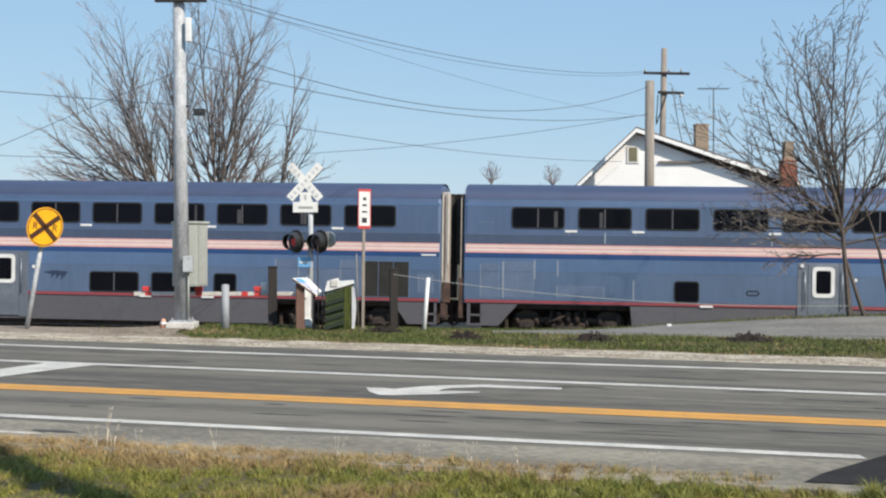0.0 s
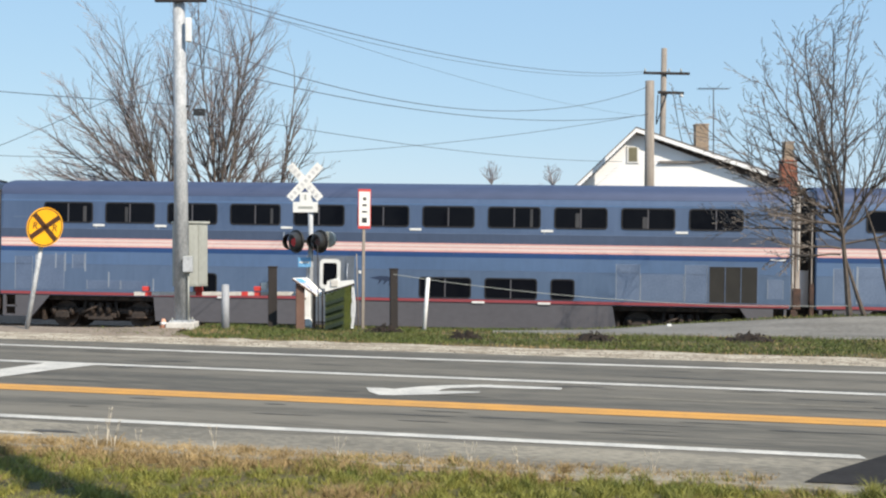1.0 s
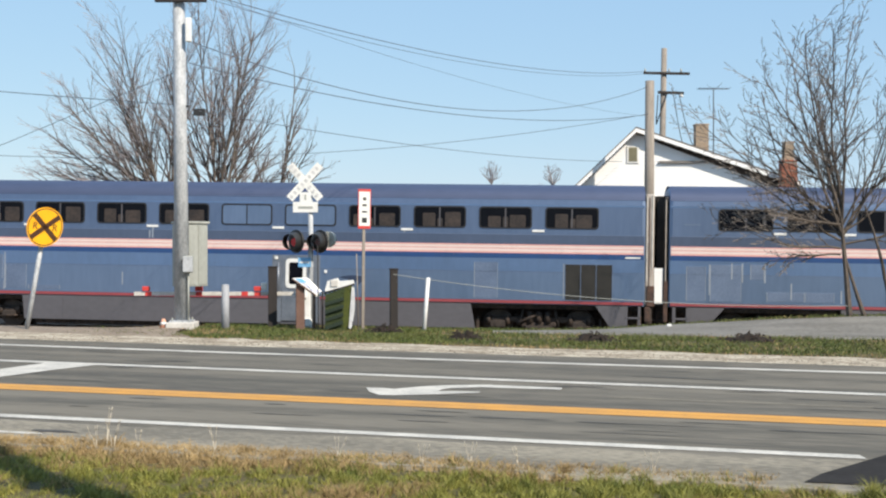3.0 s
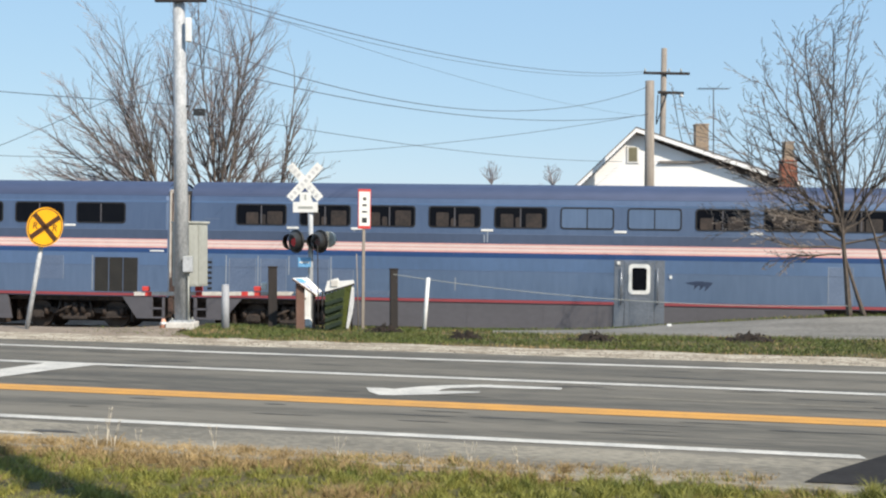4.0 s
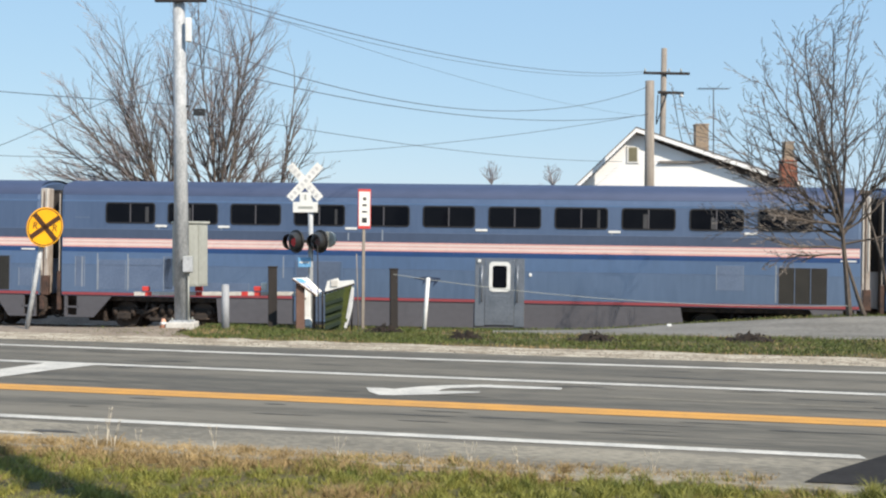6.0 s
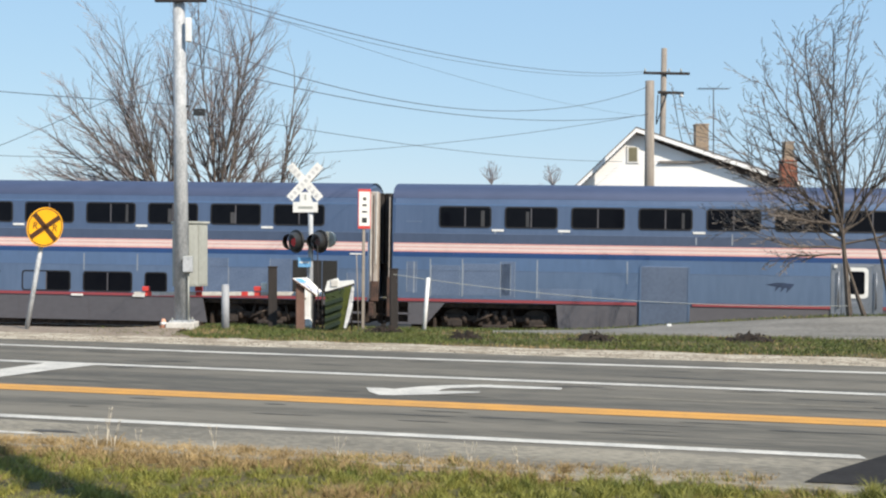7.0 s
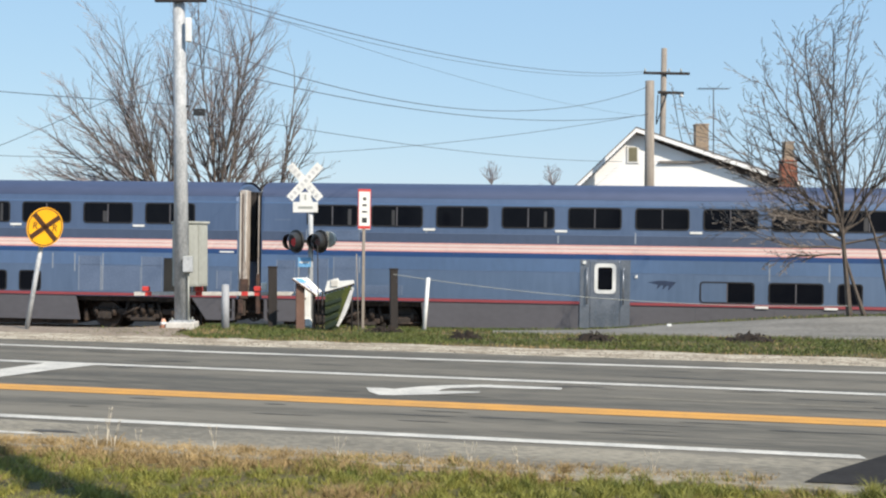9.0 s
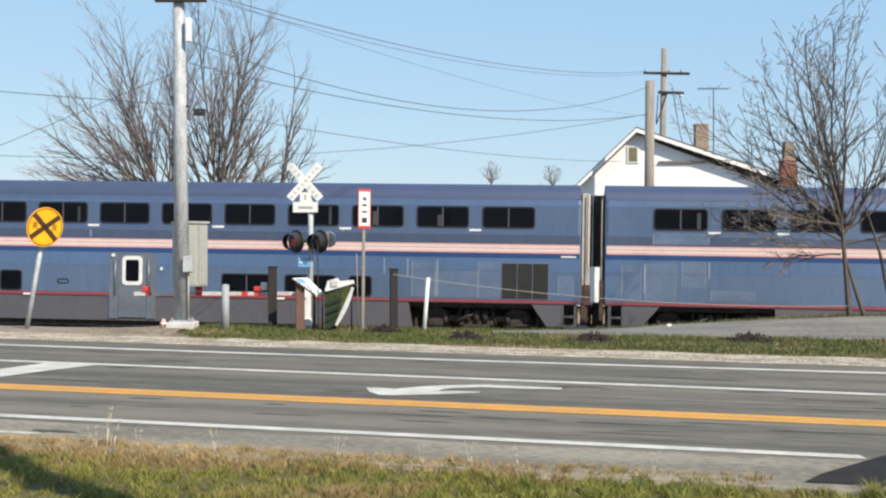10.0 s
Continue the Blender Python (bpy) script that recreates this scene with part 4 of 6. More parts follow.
def utility_pole():
    x, y = -6.31, 30.3
    th = thing("utility_pole", pose(x, y, base(x, y)), "tall pale grey utility pole on a concrete foot", "utility pole")
    rods("shaft", [((0, 0, 0.1), (-0.10, 0, 9.6), 0.185, 0.135)], M_POLE, th, "pale speckled grey shaft", n=24)
    boxes("foot", [(-0.34, 0.34, -0.34, 0.34, -0.25, 0.16)], M_CONCRETE, th, "square white concrete foot", 0.03)
    boxes("flange", [(-0.26, 0.26, -0.26, 0.26, 0.16, 0.20)], M_POLE, th)
    for a in (-0.2, 0.2):
        for b in (-0.2, 0.2):
            rods("bolt", [((a, b, 0.19), (a, b, 0.26), 0.022)], M_GREYMETAL, th, n=8)
    boxes("crossarm", [(-0.62, 0.62, -0.24, -0.13, 7.86, 7.98)], M_DARKWOOD, th, "dark wooden crossarm", 0.01)
    boxes("meter_box", [(0.08, 0.30, -0.30, -0.14, 1.35, 1.76)], M_GREYMETAL, th, "small light grey meter box", 0.02)
    boxes("meter_lid", [(0.07, 0.31, -0.31, -0.29, 1.37, 1.74)], M_POLE, th, "", 0.01)
    rods("conduit", [((0.19, -0.2, 0.15), (0.19, -0.2, 1.36), 0.022)], M_GREYMETAL, th, n=8)
    boxes("top_box", [(0.12, 0.26, -0.26, -0.12, 6.90, 7.48)], M_WHITE, th, "narrow white box", 0.02)
    each("bracket", [(0.05, 0.16, -0.05, 0.05, 5.35, 5.40), (0.28, 0.56, -0.10, 0.06, 5.15, 5.31)], M_BLACK, th, "dark lamp bracket", 0.01)
    # signal cabinet behind the pole, a corner towards the road
    cb = boxes("cabinet", [(-0.33, 0.30, -0.30, 0.30, 1.0, 2.54)], M_GREYMETAL, th, "upright grey signal cabinet", 0.012, pose(0.06, 0.68, 0, 0, 0, 47))
    boxes("cabinet_roof", [(-0.34, 0.34, -0.34, 0.34, 2.54, 2.60)], M_GREYMETAL, cb, "", 0.012)
    boxes("cabinet_door", [(0.02, 0.27, -0.315, -0.298, 1.04, 2.50)], M_GREYMETAL, cb, "pale grey cabinet door leaf", 0.004)
    boxes("cabinet_door", [(-0.27, -0.02, -0.315, -0.298, 1.04, 2.50)], M_GREYMETAL, cb, "pale grey cabinet door leaf", 0.004)
    each("hanger", [(-0.1, 0.1, 0.1, 0.35, 1.2, 1.28), (-0.1, 0.1, 0.1, 0.35, 2.3, 2.38)], M_GREYMETAL, th)


def plain_post(name, x, y, h, r, mat, label, category, lean=(0, 0), square=False, cap=False):
    th = thing(name, pose(x, y, base(x, y), lean[0], lean[1], 8), label, category)
    if square:
        boxes("post", [(-r, r, -r, r, -0.2, h)], mat, th, "", 0.012)
        if cap:
            boxes("cap", [(-r - 0.015, r + 0.015, -r - 0.015, r + 0.015, h, h + 0.035)], mat, th, "", 0.008)
    else:
        rods("post", [((0, 0, -0.2), (0, 0, h), r, r * 0.97)], mat, th, n=18)
        bm = bmesh.new()
        bmesh.ops.create_uvsphere(bm, u_segments=18, v_segments=8, radius=r, matrix=Matrix.Translation((0, 0, h)) @ Matrix.Diagonal((1, 1, 0.35, 1)))
        part("cap", bm, mat, th)
    return th


def crossing_signal():
    x, y = -3.30, 31.2
    th = thing("crossing_signal", pose(x, y, base(x, y), 0, 0, 0), "white crossing signal with crossbuck, dark lamps and a lowered gate", "crossing signal")
    rods("mast", [((0, 0, 0), (0, 0, 3.35), 0.062)], M_POLE, th, "silver mast", n=16)
    boxes("mast_base", [(-0.17, 0.01, -0.10, 0.10, -0.2, 1.2), (-0.24, 0.04, -0.14, 0.14, -0.2, 0.22)], M_WHITE, th, "white base column", 0.03)
    bm = bmesh.new()
    for k, a in enumerate((48, -48)):
        m = Matrix.Translation((-0.13, -0.09 - 0.012 * k, 3.62)) @ Matrix.Rotation(radians(a), 4, "Y")
        vs = box(bm, -0.57, 0.57, -0.005, 0.005, -0.10, 0.10)
        bmesh.ops.transform(bm, matrix=m, verts=vs)
    cb = part("crossbuck", bm, M_WHITE, th, "white crossbuck of two boards")
    bm = bmesh.new()
    for k, a in enumerate((48, -48)):
        m = Matrix.Translation((-0.13, -0.109 - 0.003 * k, 3.62)) @ Matrix.Rotation(radians(a), 4, "Y")
        for j in range(8):
            c = -0.50 + j * 0.135
            if abs(c) < 0.1 and k == 0:
                continue
            vs = box(bm, c - 0.03, c + 0.03, -0.002, 0.002, -0.045, 0.045)
            bmesh.ops.transform(bm, matrix=m, verts=vs)
    part("lettering_bar", bm, M_LETTER, cb, "worn dark lettering bars")
    ts = boxes("track_plate", [(-0.43, 0.19, -0.10, -0.085, 2.86, 3.12), (-0.26, 0.02, -0.10, -0.085, 3.12, 3.36)], M_WHITE, th, "white T-shaped track plate", 0.004)
    each("lettering_bar", [(-0.30, 0.06, -0.104, -0.098, 2.95, 3.01), (-0.14, -0.10, -0.104, -0.098, 3.17, 3.30)], M_GREYMETAL, ts)
    boxes("light_arm", [(-0.52, 0.42, -0.05, 0.05, 2.10, 2.18)], M_BLACK, th, "", 0.01)
    for dx, m in ((-0.36, M_REDLENS), (0.24, M_REDDARK)):
        bm = bmesh.new()
        rod(bm, (dx, -0.12, 2.14), (dx + 0.03, -0.09, 2.14), 0.29, n=28)
        lamp = part("lamp", bm, M_BLACK, th, "dark round lamp with a hood")
        bm = bmesh.new()
        rod(bm, (dx - 0.13, -0.42, 2.13), (dx, -0.10, 2.14), 0.19, 0.24, n=24, caps=False)
        part("hood", bm, M_BLACK, lamp)
        bm = bmesh.new()
        rod(bm, (dx, -0.155, 2.12), (dx, -0.11, 2.12), 0.115, n=24)
        part("lens", bm, m, lamp, "red lens")
    bm = bmesh.new()
    rod(bm, (0.40, 0.02, 2.19), (0.44, 0.20, 2.19), 0.20, n=24)
    part("lamp", bm, M_GREYMETAL, th, "pale back of the rear lamp")
    boxes("notice_plate", [(-0.30, 0.02, -0.11, -0.095, 1.50, 1.74)], M_BLUE, th, "small blue notice plate", 0.004)
    each("lettering_bar", [(-0.26, -0.02, -0.115, -0.11, 1.60, 1.64)], M_WHITE, th)
    # gate
    boxes("gate_motor", [(-0.34, -0.08, -0.20, 0.22, 0.72, 1.0)], M_WHITE, th, "white gate motor case", 0.03)
    arm = boxes("gate_arm", [(-4.40, -0.3, -0.02, 0.02, 0.79, 0.885)], M_CONCRETE, th, "white gate arm with red bands", 0.004)
    for a in (-4.12, -2.86, -1.72, -1.40):
        boxes("red_band", [(a, a + 0.16, -0.024, 0.024, 0.787, 0.888)], M_RED, arm, "red band")
    for a in (-4.10, -2.78, -1.32):
        lb = boxes("gate_lamp", [(a - 0.09, a + 0.09, -0.06, 0.06, 0.90, 1.02)], M_RED, arm, "small red gate lamp", 0.015)
    boxes("gate_bell", [(-1.24, -1.08, -0.05, 0.05, 0.92, 1.12)], M_WHITE, arm, "white lamp case", 0.03)


def info_board():
    x, y = -3.55, 30.2
    th = thing("information_board", pose(x, y, base(x, y), 0, 0, 10), "slanted information board on a brown wooden post", "information board")
    boxes("post", [(0.0, 0.21, -0.06, 0.06, -0.2, 1.12)], M_BROWNWOOD, th, "brown wooden post", 0.012)
    bm = bmesh.new()
    top = [(-0.09, -0.13, 1.25), (0.28, 0.17, 1.26), (0.70, 0.17, 0.87), (0.46, -0.13, 0.85)]
    a = [bm.verts.new(c) for c in top]
    b = [bm.verts.new((x, y, z - 0.045)) for x, y, z in top]
    bm.faces.new(a)
    bm.faces.new(b[::-1])
    for i in range(4):
        bm.faces.new((a[i], b[i], b[(i + 1) % 4], a[(i + 1) % 4]))
    bmesh.ops.recalc_face_normals(bm, faces=bm.faces[:])
    pn = part("panel", bm, M_WHITE, th, "slanted white printed panel")
    for nm, u0, u1, w0, w1, mt in (("print_bar", 0.06, 0.30, 0.10, 0.55, M_BLUE), ("print_bar", 0.36, 0.62, 0.12, 0.40, M_PRINT), ("print_bar", 0.68, 0.92, 0.15, 0.70, M_PRINT)):
        c = [Vector(t) for t in top]
        q = [c[0].lerp(c[3], u).lerp(c[1].lerp(c[2], u), w) + Vector((0.003, 0, 0.006)) for u, w in ((u0, w0), (u0, w1), (u1, w1), (u1, w0))]
        part_bm = bmesh.new()
        part_bm.faces.new([part_bm.verts.new(v) for v in q])
        part(nm, part_bm, mt, pn, "faded blue print")
    rods("frame", [((0.47, -0.14, 0.83), (-0.09, -0.14, 1.23), 0.022)], M_BROWNWOOD, pn, "", n=6)
    boxes("brace", [(0.40, 0.47, -0.05, 0.03, -0.2, 0.86)], M_DARKWOOD, th, "dark brace", 0.01)


def banner_stand():
    x, y = -2.55, 30.0
    th = thing("banner_stand", pose(x, y, base(x, y)), "low stand with a slanted pale top board", "display stand")
    for a in (-0.34, 0.36):
        rods("leg", [((a, 0, -0.1), (a, 0, 0.95 + 0.25 * (a + 0.34)), 0.022)], M_DARKWOOD, th, n=8)
    plate("top_board", [(-0.281, 0.985), (-0.213, 1.20), (0.017, 1.265), (0.058, 1.19), (0.397, 1.215), (0.424, 1.10), (-0.254, 0.93)], -0.02, 0.20, M_WHITE, th, "crumpled white sheet along the top")
    rods("top_rail", [((-0.29, -0.03, 0.91), (0.43, -0.03, 1.12), 0.022)], M_DARKWOOD, th, "dark slanting top rail", n=8)
    boxes("top_clip", [(-0.14, 0.03, -0.05, -0.02, 1.06, 1.22)], M_CONCRETE, th, "pale crumpled fold", 0.012)
    rods("cane", [((-0.43, -0.05, -0.1), (-0.45, -0.05, 2.05), 0.013)], M_DARKWOOD, th, "thin dark cane", n=6)
    rods("cane", [((0.52, 0.1, -0.1), (0.47, 0.1, 1.85), 0.014)], M_OLDWOOD, th, "thin pale cane", n=6)
    return th


def banner():
    """A cloth banner in rigid strips that hang from the board and swing."""
    x, y = -2.55, 29.93
    th = thing("banner", pose(x, y, base(x, y)), "flapping green cloth banner with a white edge", "banner")
    strips = []
    n = 7
    for k in range(n):
        a0 = -0.27 + 0.092 * k
        top = 0.88 + 0.22 * (k + 0.5) / n
        bm = bmesh.new()
        rows = 10
        vs = []
        for i in range(rows + 1):
            f = i / rows
            for c in (0.0, 0.105):
                vs.append(bm.verts.new((c, 0.02 * math.sin(14 * f), -f * (top - 0.04))))
        for i in range(rows):
            bm.faces.new((vs[2 * i], vs[2 * i + 1], vs[2 * i + 3], vs[2 * i + 2])).smooth = True
        bmesh.ops.solidify(bm, geom=bm.faces[:], thickness=0.006)
        s = part("cloth_strip", bm, M_CLOTH if k < 5 else M_CLOTHPALE, th, "", pose(a0, 0, top))
        if k < 5:
            # four darker bars across each of the left strips
            for j in range(4):
                z = -0.20 - 0.19 * j - 0.1 * (top - 0.93)
                boxes("dark_bar", [(0.0, 0.095, -0.05, -0.036, z - 0.085, z)], M_CLOTHDARK, s)
        strips.append((s, a0, top, k / (n - 1)))
    bm = bmesh.new()
    vs = []
    for i in range(11):
        f = i / 10
        for c in (0.0, 0.06 + 0.05 * math.sin(math.pi * f)):
            vs.append(bm.verts.new((c, -0.02, -f * 1.00)))
    for i in range(10):
        bm.faces.new((vs[2 * i], vs[2 * i + 1], vs[2 * i + 3], vs[2 * i + 2])).smooth = True
    bmesh.ops.solidify(bm, geom=bm.faces[:], thickness=0.006)
    e = part("cloth_edge", bm, M_WHITE, th, "white cloth edge", pose(0.37, -0.10, 1.06))
    strips.append((e, 0.37, 1.06, 1.25))
    return strips


def red_sign():
    x, y = -1.95, 30.4
    th = thing("notice_sign", pose(x, y, base(x, y), 0, 0.6, 12), "tall narrow red-bordered notice on a thin wooden post", "sign")
    boxes("post", [(-0.035, 0.035, -0.03, 0.03, -0.2, 3.3)], M_OLDWOOD, th, "thin wooden post", 0.006)
    b = boxes("board", [(-0.15, 0.16, -0.05, -0.03, 2.46, 3.42)], M_RED, th, "red-bordered white board", 0.004)
    boxes("face", [(-0.13, 0.14, -0.054, -0.045, 2.53, 3.36)], M_WHITE, b, "white face")
    for i, (h, w) in enumerate(((0.07, 0.04), (0.05, 0.05), (0.04, 0.06), (0.12, 0.06))):
        z = 3.22 - 0.165 * i
        each("lettering_bar", [(0.005 - w, 0.005 + w, -0.057, -0.05, z - h, z)], M_BLACK, b)


def molehill(x, y, w, h, seed):
    rng = random.Random(seed)
    vs, fs = [], []
    n, rings = 26, 6
    for j in range(rings):
        f = j / (rings - 1)
        for i in range(n):
            a = 2 * math.pi * i / n
            r = w * (1 - f) * (0.8 + 0.35 * noise.noise((math.cos(a) * 2, math.sin(a) * 2, seed)))
            px, py = x + r * math.cos(a) * 1.5, y + r * math.sin(a) * 0.7
            vs.append((px, py, ground_z(px, py) - 0.03 + h * math.sin(f * 1.57) * (0.75 + 0.6 * noise.noise((px * 8, py * 8, seed)))))
    for j in range(rings - 1):
        for i in range(n):
            fs.append((j * n + i, j * n + (i + 1) % n, (j + 1) * n + (i + 1) % n, (j + 1) * n + i))
    fs.append(tuple((rings - 1) * n + i for i in range(n)))
    for _ in range(70):
        a, r = rng.uniform(0, 6.28), w * math.sqrt(rng.random())
        px, py, s = x + 1.6 * r * math.cos(a), y + 0.8 * r * math.sin(a), rng.uniform(0.015, 0.045)
        z = ground_z(px, py) + h * max(0, 1 - r / w) * 0.9
        b = len(vs)
        for dx, dy, dz in ((-s, -s, 0), (s, -s * 0.6, 0), (0, s, 0), (s * 0.2, 0, s * 1.3)):
            vs.append((px + dx, py + dy, z + dz - 0.01))
        fs += [(b, b + 1, b + 3), (b + 1, b + 2, b + 3), (b + 2, b, b + 3)]
    tagged(soup("soil_mound", vs, fs, M_SOIL), "low mound of dark crumbly soil in the grass", "soil mound", "soil mounds in the grass")


# ---- wires ----
def wire(a, b, sag, r=0.016, mat=None, name="overhead_wire", label="thin dark sagging overhead wire"):
    vs, fs = [], []
    a, b = Vector(a), Vector(b)
    n = 28
    for i in range(n + 1):
        f = i / n
        p = a.lerp(b, f)
        p.z -= sag * 4 * f * (1 - f)
        for k in range(4):
            c = k * math.pi / 2
            vs.append((p.x, p.y + r * math.cos(c), p.z + r * math.sin(c)))
    for i in range(n):
        for k in range(4):
            fs.append((i * 4 + k, i * 4 + (k + 1) % 4, i * 4 + 4 + (k + 1) % 4, i * 4 + 4 + k))
    fs += [(3, 2, 1, 0), (n * 4, n * 4 + 1, n * 4 + 2, n * 4 + 3)]
    tagged(soup(name, vs, fs, mat or M_WIRE), label, "wire" if mat is None else "cable", "overhead wires" if mat is None else "")


# ---- trees ----
def limbs(seed, start, direction, length, radius, levels, children, spread, lift, shrink=0.62, gnarl=0.16, low=0.25):
    """Branches as lists of points and radii, grown level by level."""
    rng = random.Random(seed)
    out = []

    def grow(p, d, ln, r, level):
        n = max(3, min(8, int(ln / 0.35) + 2))
        pts = [(p.copy(), r)]
        d = d.normalized()
        for i in range(n):
            d = (d + Vector((rng.gauss(0, gnarl), rng.gauss(0, gnarl), rng.gauss(0, gnarl) + lift))).normalized()
            p = p + d * (ln / n)
            pts.append((p.copy(), r * (1 - 0.72 * (i + 1) / n)))
        out.append((level, pts))
        if level + 1 >= levels:
            return
        k = children[min(level, len(children) - 1)]
        for c in range(k):
            f = low + (1 - low) * (c + rng.random()) / k
            i = min(len(pts) - 2, int(f * n))
            q, rr = pts[i]
            nxt = pts[i + 1][0]
            dd = (nxt - q).normalized()
            side = Vector((rng.gauss(0, 1), rng.gauss(0, 1), rng.gauss(0, 0.6)))
            side = (side - dd * side.dot(dd)).normalized()
            s = spread * rng.uniform(0.65, 1.3)
            grow(q.lerp(nxt, f * n - i if f * n - i < 1 else 0.5), dd + side * s, ln * shrink * rng.uniform(0.7, 1.15) * (1.1 - 0.35 * f), max(0.004, min(rr * 0.7, r * 0.55)), level + 1)

    grow(Vector(start), Vector(direction), length, radius, 0)
    return out


def tube_mesh(name, branches, mat, parent, label="", thin=0.0):
    vs, fs = [], []
    for level, pts in branches:
        k = 7 if level < 2 else 3
        ring0 = None
        for i, (p, r) in enumerate(pts):
            d = (pts[min(i + 1, len(pts) - 1)][0] - pts[max(i - 1, 0)][0]).normalized()
            a = d.orthogonal().normalized()
            b = d.cross(a)
            s = len(vs)
            r = max(r, thin)
            for j in range(k):
                c = 2 * math.pi * j / k
                vs.append(tuple(p + a * (r * math.cos(c)) + b * (r * math.sin(c))))
            if ring0 is not None:
                for j in range(k):
                    fs.append((ring0 + j, ring0 + (j + 1) % k, s + (j + 1) % k, s + j))
            ring0 = s
    ob = soup(name, vs, fs, mat, parent, label)
    return ob


def tree(name, stems, label, bark, thin, group=""):
    th = thing(name, pose(0, 0, 0), label, "tree", group)
    br = []
    for st in stems:
        br += limbs(**st)
    tube_mesh("trunk", [b for b in br if b[0] < 2], bark, th, "bare trunk and limbs")
    tube_mesh("crown", [b for b in br if b[0] >= 2], M_TWIG if bark is M_BARK else M_TWIGWARM, th, "bare crown of fine twigs", thin)
    return th


def crown_tree(name, seed, stems, tips, label, bark, twig, tip_radius, group="", droop=0.25, straight=4.0):
    """A bare tree: each tip in the crown is joined by a curved shoot to the limb that points to it best; limbs thicken with what they carry."""
    rng = np.random.default_rng(seed)
    total = sum(len(t) for t in stems) + len(tips) * 14 + 50
    pos, way = np.zeros((total, 3)), np.zeros((total, 3))
    par, shoots = [-1] * total, []
    n = 0
    for stem in stems:
        ids = []
        for i, q in enumerate(stem):
            pos[n] = q
            a = np.array(stem[min(i + 1, len(stem) - 1)]) - np.array(stem[max(i - 1, 0)])
            way[n] = a / np.linalg.norm(a)
            if i:
                par[n] = n - 1
            elif n:
                near = np.linalg.norm(pos[:n] - np.array(q), axis=1)
                par[n] = int(np.argmin(near)) if near.min() < 0.02 else -1
            ids.append(n)
            n += 1
        shoots.append(ids)
    origin = np.mean([t[-1] for t in stems], axis=0)
    far = np.linalg.norm((tips - origin) / np.maximum(1e-6, np.abs(tips - origin).max(0)), axis=1)
    first = max(4, int(1.7 * len(tips) ** 0.45))
    lead = np.argsort(-far + rng.random(len(tips)) * 0.25)[:first * 2:2]
    rest = rng.permutation([i for i in range(len(tips)) if i not in set(lead.tolist())])
    n_stem = n
    for count, which in enumerate((*lead, *rest)):
        tip = tips[which]
        m_all = n_stem if count < len(lead) else n
        d = tip - pos[:m_all]
        ln = np.linalg.norm(d, axis=1) + 1e-6
        cs = (d * way[:m_all]).sum(1) / ln
        cost = ln * (1 + (0.7 if count < len(lead) else straight) * (1 - cs))
        k = int(np.argmin(cost))
        if ln[k] < 0.12:
            continue
        m = int(min(13, max(3, ln[k] / 0.30)))
        end = d[k] / ln[k] + np.array((0, 0, droop)) + rng.normal(0, 0.06, 3)
        a0, a1 = (way[k] + 0.6 * d[k] / ln[k]) * ln[k] * 0.5, end / np.linalg.norm(end) * ln[k] * 0.8
        ids = [k]
        wob = rng.normal(0, 0.004 * ln[k] + 0.006, (m, 3))
        for i in range(1, m + 1):
            t = i / m
            h = pos[k] * (2 * t**3 - 3 * t**2 + 1) + a0 * (t**3 - 2 * t**2 + t) + tip * (3 * t**2 - 2 * t**3) + a1 * (t**3 - t**2)
            if i < m:
                h = h + wob[i]
            pos[n] = h
            g = h - pos[ids[-1]]
            way[n] = g / (np.linalg.norm(g) + 1e-9)
            par[n] = ids[-1]
            ids.append(n)
            n += 1
        shoots.append(ids)
    load = np.zeros(n)
    for ids in shoots:
        load[ids[-1]] += 1
    for i in range(n - 1, -1, -1):
        if par[i] >= 0:
            load[par[i]] += load[i]
    radius = tip_radius * np.maximum(load, 1) ** 0.36
    th = thing(name, pose(0, 0, 0), label, "tree", group)
    thick, thin = [], []
    for ids in shoots:
        pts = [(Vector(pos[i]), float(radius[i])) for i in ids]
        if len(ids) > 1 and ids[0] == par[ids[1]]:
            pts[0] = (pts[0][0], pts[1][1])
        (thick if load[ids[min(1, len(ids) - 1)]] > 14 else thin).append((0 if load[ids[min(1, len(ids) - 1)]] > 14 else 3, pts))
    tube_mesh("trunk", thick, bark, th, "bare trunk and limbs")
    tube_mesh("crown", thin, twig, th, "bare crown of fine twigs")
    return th


def ball(rng, n, low):
    """Points in a ball, most of them towards its skin, cut off below."""
    out = []
    while len(out) < n:
        v = rng.normal(0, 1, 3)
        v /= np.linalg.norm(v)
        v *= rng.random() ** 0.45 * (0.90 + 0.12 * rng.random())
        if v[2] > low:
            out.append(v)
    return np.array(out)


